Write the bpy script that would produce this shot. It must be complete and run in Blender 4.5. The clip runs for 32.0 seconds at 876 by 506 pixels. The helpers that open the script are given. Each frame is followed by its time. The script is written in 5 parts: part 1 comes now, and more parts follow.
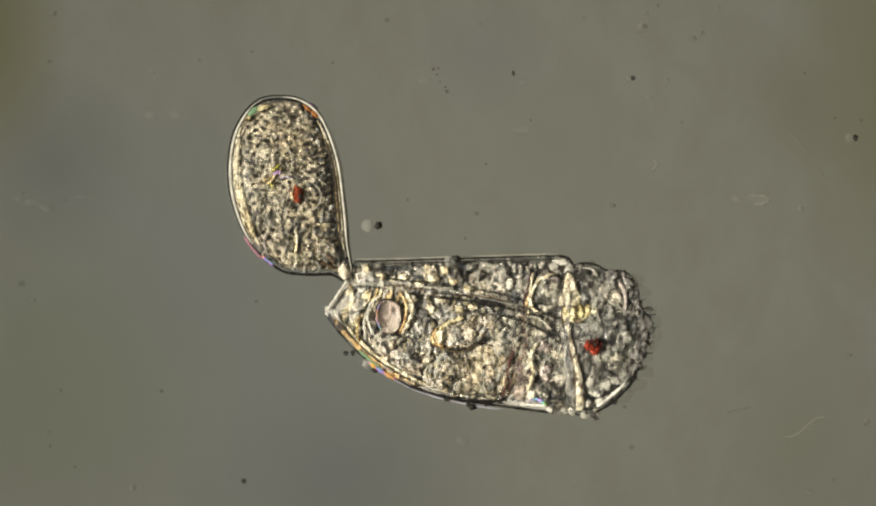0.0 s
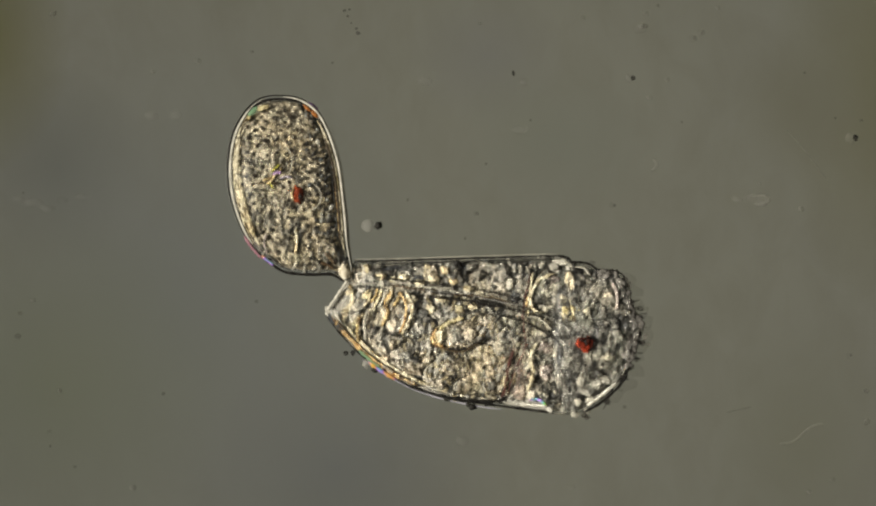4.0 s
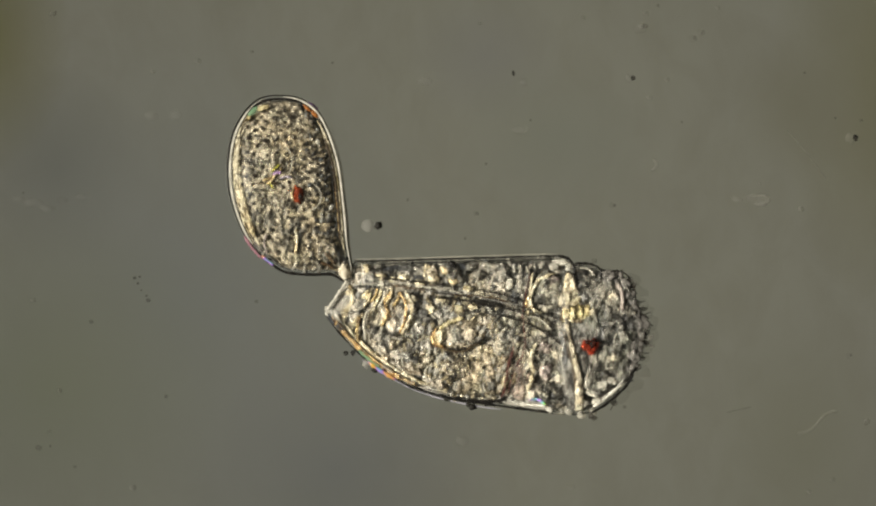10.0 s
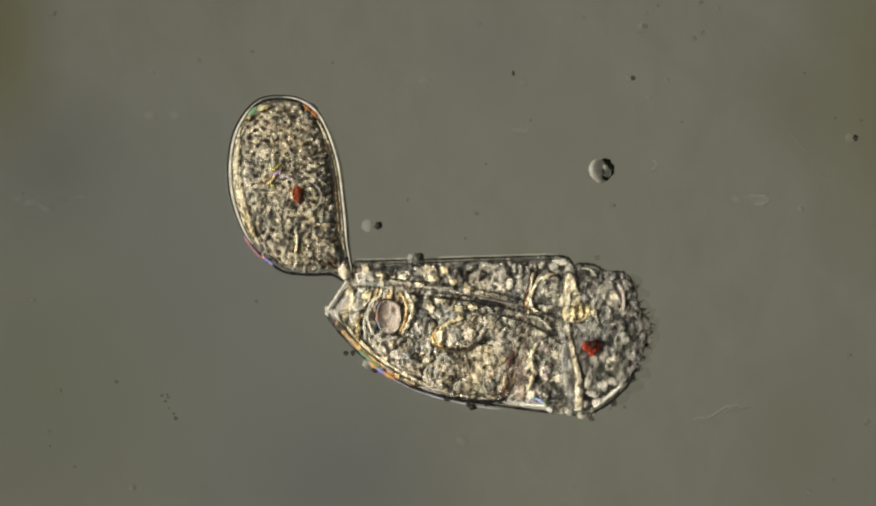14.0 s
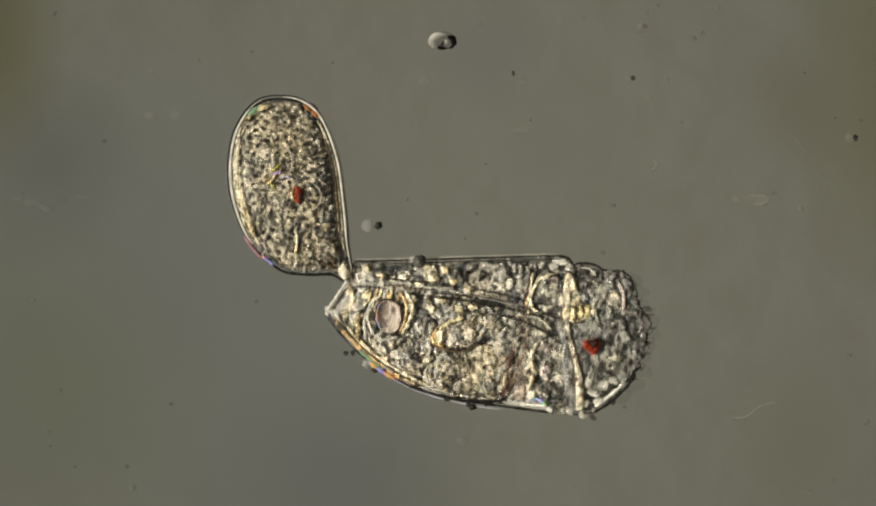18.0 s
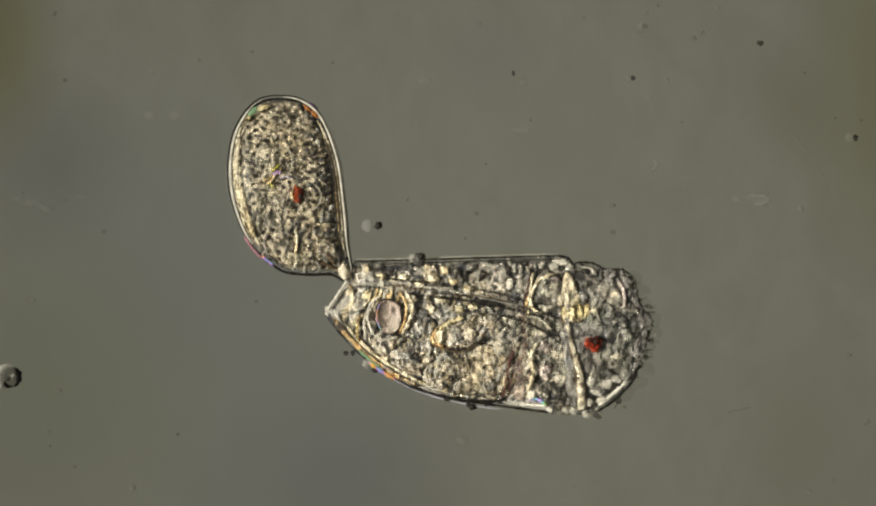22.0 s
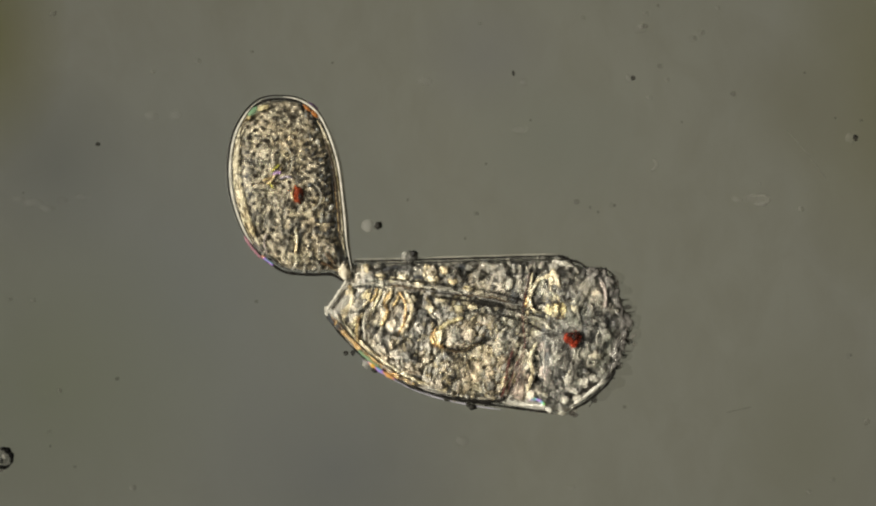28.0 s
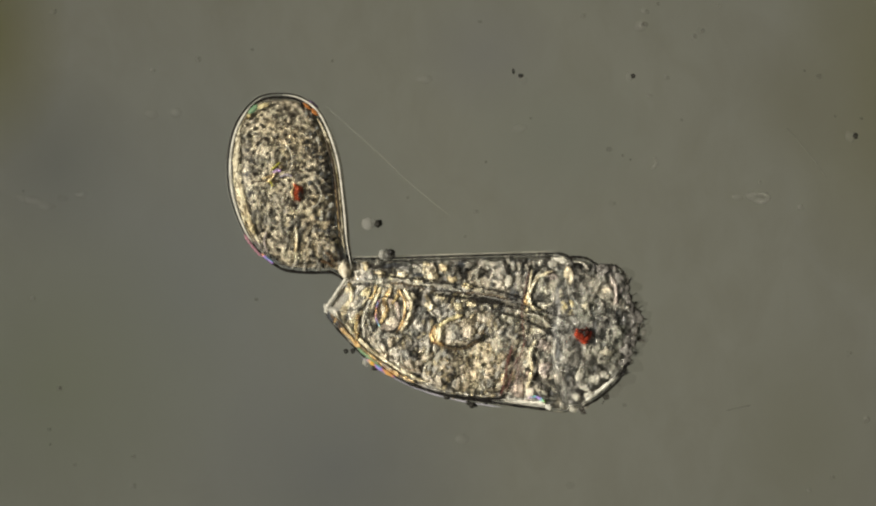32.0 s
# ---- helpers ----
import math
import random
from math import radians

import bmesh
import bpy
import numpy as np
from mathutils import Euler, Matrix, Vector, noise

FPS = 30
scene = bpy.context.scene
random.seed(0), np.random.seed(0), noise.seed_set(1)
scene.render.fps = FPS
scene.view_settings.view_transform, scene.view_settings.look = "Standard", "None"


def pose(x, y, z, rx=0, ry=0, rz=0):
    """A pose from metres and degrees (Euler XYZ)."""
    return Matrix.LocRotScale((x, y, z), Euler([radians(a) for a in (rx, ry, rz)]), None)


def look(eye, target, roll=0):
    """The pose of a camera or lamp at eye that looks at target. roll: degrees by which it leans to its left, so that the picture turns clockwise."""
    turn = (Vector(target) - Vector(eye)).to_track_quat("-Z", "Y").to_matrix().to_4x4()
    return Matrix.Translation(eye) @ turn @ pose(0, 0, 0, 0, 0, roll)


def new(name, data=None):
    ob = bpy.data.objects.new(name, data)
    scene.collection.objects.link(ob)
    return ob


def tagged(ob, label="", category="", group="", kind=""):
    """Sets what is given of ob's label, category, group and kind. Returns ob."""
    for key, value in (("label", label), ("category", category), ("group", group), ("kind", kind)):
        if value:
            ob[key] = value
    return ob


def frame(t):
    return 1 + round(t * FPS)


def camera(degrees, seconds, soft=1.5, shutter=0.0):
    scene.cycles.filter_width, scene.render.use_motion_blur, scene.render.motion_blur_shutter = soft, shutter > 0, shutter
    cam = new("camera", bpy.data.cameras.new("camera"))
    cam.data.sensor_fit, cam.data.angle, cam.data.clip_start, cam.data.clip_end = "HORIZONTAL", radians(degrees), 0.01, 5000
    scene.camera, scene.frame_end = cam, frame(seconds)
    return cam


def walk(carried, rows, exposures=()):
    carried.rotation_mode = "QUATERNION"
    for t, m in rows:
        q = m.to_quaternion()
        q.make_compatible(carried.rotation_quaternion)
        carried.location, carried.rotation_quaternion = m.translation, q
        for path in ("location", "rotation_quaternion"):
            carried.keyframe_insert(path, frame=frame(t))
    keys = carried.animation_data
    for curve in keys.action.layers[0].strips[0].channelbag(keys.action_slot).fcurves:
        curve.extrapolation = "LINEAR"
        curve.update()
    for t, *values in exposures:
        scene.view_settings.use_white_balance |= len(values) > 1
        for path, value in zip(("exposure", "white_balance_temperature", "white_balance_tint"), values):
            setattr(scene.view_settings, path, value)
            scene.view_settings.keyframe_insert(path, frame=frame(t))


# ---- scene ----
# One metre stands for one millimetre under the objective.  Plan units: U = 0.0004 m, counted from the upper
# left corner of the field, x to the right, y towards the viewer's lower edge, heights above the slide.
U = 0.0004


def at(x, y, h=0.0):
    return Vector(((x - 784) * U, (452.5 - y) * U, h * U))


# ---- camera: looks straight down the tube, nudged once late in the clip ----
cam = camera(8.0, 32.0, soft=2.2)
EYE_Z = 784 * U / math.tan(radians(4.0))
walk(cam, [(0, pose(0, 0, EYE_Z)), (30.0, pose(0, 0, EYE_Z)), (30.5, pose(0, -4 * U, EYE_Z)), (31.0, pose(0, -4 * U, EYE_Z)), (32.0, pose(0, -3.5 * U, EYE_Z))],
     [(0, 0.30), (1, 0.20), (2, 0.06), (3, -0.08), (5, 0.08), (7, 0.12), (13, 0.08), (20, 0.07), (32, 0.07)])

# ---- light: condenser lamp under the slide, sun added from the side for relief ----
world = bpy.data.worlds.new("world")
scene.world = world
world.use_nodes = True
world.node_tree.nodes["Background"].inputs[0].default_value = (0.90, 0.86, 0.74, 1)
world.node_tree.nodes["Background"].inputs[1].default_value = 0.09


def lamp(name, kind, m, energy, colour, size=0.0):
    data = bpy.data.lights.new(name, kind)
    data.energy, data.color = energy, colour
    if kind == "SUN":
        data.angle = radians(size)
    else:
        data.shape, data.size = "DISK", size
    ob = new(name, data)
    ob.matrix_world = m
    return ob


lamp("added_relief_sun", "SUN", look((-2.0, -0.05, 1.85), (0, 0, 0)), 4.5, (1.0, 0.955, 0.84), 8)
lamp("condenser_lamp", "AREA", look((0.04, 0.0, -0.75), (0.04, 0.0, 0)), 0.95, (1.0, 0.96, 0.628), 0.7)


# ---- materials ----
def nodes_of(name):
    mat = bpy.data.materials.new(name)
    mat.use_nodes = True
    nt = mat.node_tree
    return mat, nt, nt.nodes["Principled BSDF"]


def ramp(nt, stops, source, interpolation="LINEAR"):
    node = nt.nodes.new("ShaderNodeValToRGB")
    node.color_ramp.interpolation = interpolation
    el = node.color_ramp.elements
    while len(el) < len(stops):
        el.new(0.5)
    for e, (p, c) in zip(el, stops):
        e.position, e.color = p, (*c, 1)
    nt.links.new(source, node.inputs[0])
    return node.outputs[0]


def noise_node(nt, scale, detail=4.0, rough=0.6):
    co = nt.nodes.new("ShaderNodeTexCoord")
    tex = nt.nodes.new("ShaderNodeTexNoise")
    tex.inputs["Scale"].default_value, tex.inputs["Detail"].default_value, tex.inputs["Roughness"].default_value = scale, detail, rough
    nt.links.new(co.outputs["Object"], tex.inputs["Vector"])
    return tex.outputs["Fac"]


def bump(nt, bsdf, height, strength, distance):
    node = nt.nodes.new("ShaderNodeBump")
    node.inputs["Strength"].default_value, node.inputs["Distance"].default_value = strength, distance
    nt.links.new(height, node.inputs["Height"])
    nt.links.new(node.outputs[0], bsdf.inputs["Normal"])


def mixed(nt, a, b, fac, mode="MIX"):
    node = nt.nodes.new("ShaderNodeMix")
    node.data_type, node.blend_type = "RGBA", mode
    for value, socket in ((fac, node.inputs[0]), (a, node.inputs[6]), (b, node.inputs[7])):
        if isinstance(value, (int, float)):
            socket.default_value = value
        elif isinstance(value, tuple):
            socket.default_value = (*value, 1)
        else:
            nt.links.new(value, socket)
    return node.outputs[2]


def stretched_noise(nt, scale, detail, rough, stretch, swirl=0.0):
    """Noise whose clots are drawn out along y."""
    co = nt.nodes.new("ShaderNodeTexCoord")
    m = nt.nodes.new("ShaderNodeMapping")
    m.inputs[3].default_value = (1.0, 1.0 / stretch, 1.0)
    nt.links.new(co.outputs["Object"], m.inputs[0])
    tex = nt.nodes.new("ShaderNodeTexNoise")
    tex.inputs["Scale"].default_value, tex.inputs["Detail"].default_value, tex.inputs["Roughness"].default_value = scale, detail, rough
    tex.inputs["Distortion"].default_value = swirl
    nt.links.new(m.outputs[0], tex.inputs["Vector"])
    return tex.outputs["Fac"]


def tissue(name, dark, mid, light, scale=95, rough=0.45, relief=0.45, stretch=1.35, warmth=0.6):
    """Jelly-like tissue: soft clots in three tones, warm and cool tints, fine dark grit, rounded relief."""
    mat, nt, b = nodes_of(name)
    clots = stretched_noise(nt, scale * 2.1, 1.0, 0.5, stretch, 0.9)
    lobes = noise_node(nt, scale * 0.55, 3.0)
    half = tuple((p + q) / 2 for p, q in zip(mid, light))
    col = ramp(nt, [(0.36, dark), (0.45, mid), (0.55, half), (0.65, light)], clots, "EASE")
    col = mixed(nt, col, ramp(nt, [(0.34, (0.55, 0.54, 0.53)), (0.62, (1, 1, 1))], lobes), 0.45, "MULTIPLY")
    warm = ramp(nt, [(0.45, (0, 0, 0)), (0.66, (1, 1, 1))], noise_node(nt, scale * 0.45, 4.0))
    col = mixed(nt, col, mixed(nt, col, (1.0, 0.85, 0.60), 1.0, "MULTIPLY"), mixed(nt, (0, 0, 0), warm, warmth))
    cool = ramp(nt, [(0.50, (0, 0, 0)), (0.68, (1, 1, 1))], noise_node(nt, scale * 0.8, 3.0))
    col = mixed(nt, col, mixed(nt, col, (0.80, 0.86, 0.84), 1.0, "MULTIPLY"), cool)
    grit = ramp(nt, [(0.33, (0.06, 0.055, 0.05)), (0.44, (1, 1, 1))], stretched_noise(nt, scale * 3.0, 1.0, 0.5, stretch, 0.4), "EASE")
    col = mixed(nt, col, grit, 0.6, "MULTIPLY")
    nt.links.new(col, b.inputs["Base Color"])
    b.inputs["Roughness"].default_value = rough
    b.inputs["Specular IOR Level"].default_value = 0.2
    add = nt.nodes.new("ShaderNodeMath")
    add.operation = "ADD"
    nt.links.new(stretched_noise(nt, scale * 2.2, 1.0, 0.5, stretch, 0.5), add.inputs[0])
    nt.links.new(clots, add.inputs[1])
    bump(nt, b, add.outputs[0], relief, 0.0042)
    return mat


def plain(name, colour, rough=0.4, vary=0.35, scale=220, clear=0.0):
    mat, nt, b = nodes_of(name)
    dark = tuple(c * (1 - vary) for c in colour)
    nt.links.new(ramp(nt, [(0.35, dark), (0.68, colour)], noise_node(nt, scale)), b.inputs["Base Color"])
    b.inputs["Roughness"].default_value = rough
    b.inputs["Specular IOR Level"].default_value = 0.12
    if clear:
        b.inputs["Alpha"].default_value = 1 - clear
    return mat


def jelly(name, stops, clear, scale=200, glow=0.32):
    """Soft jelly lumps: lit from every side because light passes into them; each lump its own tone."""
    mat, nt, b = nodes_of(name)
    out = nt.nodes["Material Output"]
    geo = nt.nodes.new("ShaderNodeNewGeometry")
    col = ramp(nt, stops, geo.outputs["Random Per Island"])
    col = mixed(nt, col, ramp(nt, [(0.35, (0.45, 0.44, 0.42)), (0.62, (1, 1, 1))], noise_node(nt, scale, 2.0)), 0.6, "MULTIPLY")
    nt.links.new(col, b.inputs["Base Color"])
    b.inputs["Roughness"].default_value = 0.5
    b.inputs["Specular IOR Level"].default_value = 0.1
    through_it = nt.nodes.new("ShaderNodeBsdfTranslucent")
    nt.links.new(col, through_it.inputs[0])
    clear_it = nt.nodes.new("ShaderNodeBsdfTransparent")
    one, two = nt.nodes.new("ShaderNodeMixShader"), nt.nodes.new("ShaderNodeMixShader")
    one.inputs[0].default_value, two.inputs[0].default_value = glow, clear
    for a, c in ((b.outputs[0], one.inputs[1]), (through_it.outputs[0], one.inputs[2]), (one.outputs[0], two.inputs[1]), (clear_it.outputs[0], two.inputs[2]), (two.outputs[0], out.inputs[0])):
        nt.links.new(a, c)
    return mat


def film(name, tint, gloss_rough=0.5, ior=1.12):
    """A clear skin: lets light through and only gleams."""
    mat, nt, b = nodes_of(name)
    out = nt.nodes["Material Output"]
    clear = nt.nodes.new("ShaderNodeBsdfTransparent")
    clear.inputs[0].default_value = (*tint, 1)
    gloss = nt.nodes.new("ShaderNodeBsdfGlossy")
    gloss.inputs["Roughness"].default_value = gloss_rough
    fres = nt.nodes.new("ShaderNodeFresnel")
    fres.inputs[0].default_value = ior
    mix = nt.nodes.new("ShaderNodeMixShader")
    nt.links.new(fres.outputs[0], mix.inputs[0])
    nt.links.new(clear.outputs[0], mix.inputs[1])
    nt.links.new(gloss.outputs[0], mix.inputs[2])
    nt.links.new(mix.outputs[0], out.inputs[0])
    return mat


def jelly_skin(name, ior, bump_scale, strength, rough=0.16, tint=(1, 1, 1)):
    """Clear refracting cuticle with a wavy surface."""
    mat, nt, b = nodes_of(name)
    b.inputs["Base Color"].default_value = (*tint, 1)
    b.inputs["Transmission Weight"].default_value, b.inputs["IOR"].default_value, b.inputs["Roughness"].default_value = 1.0, ior, rough
    bump(nt, b, noise_node(nt, bump_scale, 2.0), strength, 0.004)
    return mat


def iridescent(name):
    """Colour fringes of the shell and body edges, painted as fixed tones."""
    mat, nt, b = nodes_of(name)
    stops = [(0.32, (0.66, 0.40, 0.06)), (0.40, (0.62, 0.28, 0.16)), (0.47, (0.34, 0.20, 0.62)), (0.54, (0.14, 0.40, 0.50)), (0.62, (0.25, 0.56, 0.14)), (0.72, (0.74, 0.60, 0.14))]
    nt.links.new(ramp(nt, stops, noise_node(nt, 105, 1.0)), b.inputs["Base Color"])
    b.inputs["Roughness"].default_value = 0.25
    return mat


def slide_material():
    """The glass of the slide: uneven field light and smears in its colour, passes the lamp's light upwards."""
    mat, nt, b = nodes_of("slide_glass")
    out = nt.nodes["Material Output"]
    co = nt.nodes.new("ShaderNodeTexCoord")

    def light_smear(x, y, rx, ry):
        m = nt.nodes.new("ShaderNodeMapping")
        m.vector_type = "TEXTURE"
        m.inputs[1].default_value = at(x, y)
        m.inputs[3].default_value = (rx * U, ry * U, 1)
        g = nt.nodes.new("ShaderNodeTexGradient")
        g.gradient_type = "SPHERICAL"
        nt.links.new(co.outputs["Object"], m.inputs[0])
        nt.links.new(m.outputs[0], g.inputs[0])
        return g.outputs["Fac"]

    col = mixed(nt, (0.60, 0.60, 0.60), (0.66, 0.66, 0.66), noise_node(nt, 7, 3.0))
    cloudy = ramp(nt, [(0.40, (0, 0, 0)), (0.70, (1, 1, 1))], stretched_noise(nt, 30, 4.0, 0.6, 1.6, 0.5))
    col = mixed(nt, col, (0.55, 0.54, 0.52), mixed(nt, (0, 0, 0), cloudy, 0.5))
    # tone patches: uneven field light and darkened corners painted in, along with smudges
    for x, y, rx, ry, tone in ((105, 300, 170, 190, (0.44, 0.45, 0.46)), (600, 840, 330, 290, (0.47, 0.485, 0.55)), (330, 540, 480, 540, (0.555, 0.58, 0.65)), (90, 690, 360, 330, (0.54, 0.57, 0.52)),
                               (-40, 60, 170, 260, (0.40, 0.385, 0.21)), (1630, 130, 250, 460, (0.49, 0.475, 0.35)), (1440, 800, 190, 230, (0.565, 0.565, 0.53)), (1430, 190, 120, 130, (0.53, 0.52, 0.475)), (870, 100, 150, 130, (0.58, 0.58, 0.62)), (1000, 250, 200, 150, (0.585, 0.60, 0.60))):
        col = mixed(nt, col, tone, light_smear(x, y, rx, ry))
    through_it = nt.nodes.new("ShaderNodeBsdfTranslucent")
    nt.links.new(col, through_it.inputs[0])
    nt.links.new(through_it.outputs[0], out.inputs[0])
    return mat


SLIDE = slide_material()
GLASS_EDGE = film("slide_edge_glass", (0.97, 0.98, 0.97), 0.1, 1.05)
YOLK = tissue("yolk_jelly", (0.085, 0.074, 0.055), (0.265, 0.232, 0.17), (0.56, 0.49, 0.36), 92, warmth=0.5)
FLESH = tissue("body_jelly", (0.06, 0.058, 0.052), (0.234, 0.221, 0.195), (0.70, 0.645, 0.55), 80, warmth=0.55)
GUT = tissue("gut_jelly", (0.07, 0.06, 0.04), (0.24, 0.202, 0.147), (0.74, 0.655, 0.525), 80, warmth=0.6)
GLAND = tissue("gland_jelly", (0.06, 0.058, 0.052), (0.17, 0.16, 0.138), (0.50, 0.47, 0.385), 84, warmth=0.5)
YELLOW = tissue("yellow_layer", (0.13, 0.10, 0.04), (0.40, 0.335, 0.165), (0.74, 0.65, 0.40), 120)
ROSY = tissue("rosy_jelly", (0.09, 0.075, 0.068), (0.27, 0.228, 0.205), (0.56, 0.485, 0.43), 84, warmth=0.3)
CROWN = tissue("crown_jelly", (0.038, 0.037, 0.034), (0.10, 0.096, 0.085), (0.29, 0.276, 0.24), 74, warmth=0.35)
GRAIN_EGG = jelly("egg_granules", [(0.0, (0.02, 0.017, 0.013)), (0.4, (0.055, 0.049, 0.039)), (0.58, (0.18, 0.16, 0.125)), (0.82, (0.44, 0.395, 0.305)), (1.0, (0.78, 0.71, 0.56))], 0.4)
GRAIN_FLANK_SHADE = jelly("shaded_flank_granules", [(0.0, (0.012, 0.012, 0.012)), (0.6, (0.045, 0.047, 0.048)), (0.78, (0.14, 0.15, 0.155)), (0.9, (0.34, 0.35, 0.33)), (1.0, (0.8, 0.77, 0.66))], 0.25)
GRAIN_BODY = jelly("body_granules", [(0.0, (0.012, 0.012, 0.012)), (0.42, (0.055, 0.055, 0.05)), (0.58, (0.22, 0.22, 0.19)), (0.8, (0.52, 0.49, 0.41)), (1.0, (0.9, 0.85, 0.72))], 0.46)
GRAIN_GUT = jelly("gut_granules", [(0.0, (0.02, 0.016, 0.01)), (0.35, (0.08, 0.068, 0.042)), (0.55, (0.30, 0.26, 0.17)), (0.8, (0.66, 0.58, 0.40)), (1.0, (0.95, 0.87, 0.66))], 0.46)
GRAIN_HEAD = jelly("head_granules", [(0.0, (0.02, 0.02, 0.02)), (0.4, (0.06, 0.06, 0.055)), (0.6, (0.22, 0.22, 0.20)), (0.85, (0.46, 0.45, 0.41)), (1.0, (0.8, 0.77, 0.68))], 0.46)
DARK_LINE = plain("dark_membrane", (0.022, 0.020, 0.018), 0.3, 0.5)
BROWN_LINE = plain("brown_fibre", (0.085, 0.06, 0.035), 0.35, 0.5)
WHITE_LINE = jelly("membrane_and_gleam", [(0.0, (0.84, 0.79, 0.66)), (1.0, (0.93, 0.90, 0.80))], 0.05, 150, 0.2)
CREAM = tissue("cream_fold", (0.30, 0.25, 0.16), (0.62, 0.54, 0.37), (0.94, 0.86, 0.64), 120)
FOLD_CREAM = tissue("dull_cream_fold", (0.16, 0.13, 0.09), (0.46, 0.40, 0.285), (0.86, 0.78, 0.59), 110)
STALK = tissue("cream_stalk", (0.52, 0.46, 0.35), (0.76, 0.69, 0.54), (0.93, 0.87, 0.72), 60, relief=0.2)
GOLD = tissue("golden_layer", (0.12, 0.07, 0.03), (0.44, 0.31, 0.14), (0.80, 0.63, 0.34), 120)
PINK = tissue("pinkish_vesicle", (0.13, 0.11, 0.094), (0.28, 0.225, 0.186), (0.46, 0.37, 0.305), 66, 0.5, 0.3, 1.8, 0.2)
GREY_CLEAR = plain("clear_grey_vesicle", (0.25, 0.24, 0.22), 0.2, 0.35, 70)
RED = plain("red_pigment", (0.46, 0.055, 0.02), 0.5, 0.75, 120)
DEEP_RED = plain("deep_red_pigment", (0.26, 0.04, 0.01), 0.5, 0.8, 140)
IRIS = iridescent("iridescent_edge")
# fixed colours paint the changing sheen of the edges
SHEEN_GREEN = plain("green_sheen", (0.30, 0.52, 0.30), 0.3, 0.3, 90, clear=0.45)
SHEEN_RUST = plain("rust_sheen", (0.50, 0.19, 0.05), 0.3, 0.5, 120, clear=0.25)
SHEEN_VIOLET = plain("violet_sheen", (0.48, 0.30, 0.62), 0.3, 0.35, 120, clear=0.3)
SHEEN_ROSE = plain("rose_sheen", (0.56, 0.27, 0.33), 0.3, 0.3, 90, clear=0.5)
YOLK_DOT = jelly("dark_yolk_dots", [(0.0, (0.012, 0.010, 0.008)), (0.7, (0.035, 0.03, 0.024)), (1.0, (0.09, 0.075, 0.055))], 0.18)
SKIN = jelly_skin("clear_cuticle", 1.14, 90, 0.2, 0.3)
SHELL = jelly_skin("clear_egg_shell", 1.12, 90, 0.15, 0.32)
DARK_FIBRE = plain("dark_fibre", (0.03, 0.027, 0.023), 0.3, 0.5, clear=0.4)
WALL_FIBRE = plain("faint_dark_wall", (0.04, 0.036, 0.03), 0.3, 0.5, clear=0.62)
RED_BROWN = plain("reddish_brown_fibre", (0.15, 0.05, 0.04), 0.4, 0.6, 90, clear=0.45)
ROSE_FIBRE = plain("rose_brown_fibre", (0.13, 0.055, 0.05), 0.35, 0.5, 90, clear=0.58)
CLEAR_PALE = jelly("clear_pale_jelly", [(0.0, (0.74, 0.71, 0.63)), (1.0, (0.80, 0.77, 0.68))], 0.45, 70, 0.2)
CELL_BLUE = jelly("blue_grey_cell", [(0.0, (0.05, 0.056, 0.066)), (1.0, (0.10, 0.108, 0.12))], 0.4, 110)
LILAC_FAINT = plain("painted_lilac_gleam", (0.66, 0.63, 0.72), 0.4, 0.3, 150, clear=0.5)
OLIVE = plain("olive_pigment", (0.36, 0.33, 0.05), 0.4, 0.5, 150)
LILAC = plain("lilac_pigment", (0.50, 0.44, 0.52), 0.4, 0.4, 150, clear=0.3)
ORANGE = tissue("orange_layer", (0.10, 0.05, 0.022), (0.44, 0.26, 0.10), (0.82, 0.60, 0.30), 120)
BROWN_FIBRE = plain("brown_clear_fibre", (0.13, 0.08, 0.04), 0.35, 0.5, clear=0.4)
WHITE_FIBRE = jelly("fibre_and_gleam", [(0.0, (0.66, 0.61, 0.49)), (1.0, (0.90, 0.86, 0.74))], 0.42, 120, 0.25)
# clot tones: dark and pale ones are paired to paint side lighting
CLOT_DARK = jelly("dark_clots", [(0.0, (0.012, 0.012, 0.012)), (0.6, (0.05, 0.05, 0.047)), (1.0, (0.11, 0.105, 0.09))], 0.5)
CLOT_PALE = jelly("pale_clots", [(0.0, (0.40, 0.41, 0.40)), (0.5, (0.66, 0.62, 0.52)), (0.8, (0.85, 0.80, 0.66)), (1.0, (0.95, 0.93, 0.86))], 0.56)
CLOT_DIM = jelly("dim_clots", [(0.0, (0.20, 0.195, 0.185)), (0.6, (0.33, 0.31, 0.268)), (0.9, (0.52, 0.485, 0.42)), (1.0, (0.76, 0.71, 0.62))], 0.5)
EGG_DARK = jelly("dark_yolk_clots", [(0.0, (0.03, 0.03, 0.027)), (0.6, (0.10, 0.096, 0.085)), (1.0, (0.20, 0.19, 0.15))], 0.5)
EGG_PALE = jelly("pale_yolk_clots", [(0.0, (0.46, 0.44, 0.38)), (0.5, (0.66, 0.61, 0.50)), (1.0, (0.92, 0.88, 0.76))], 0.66)
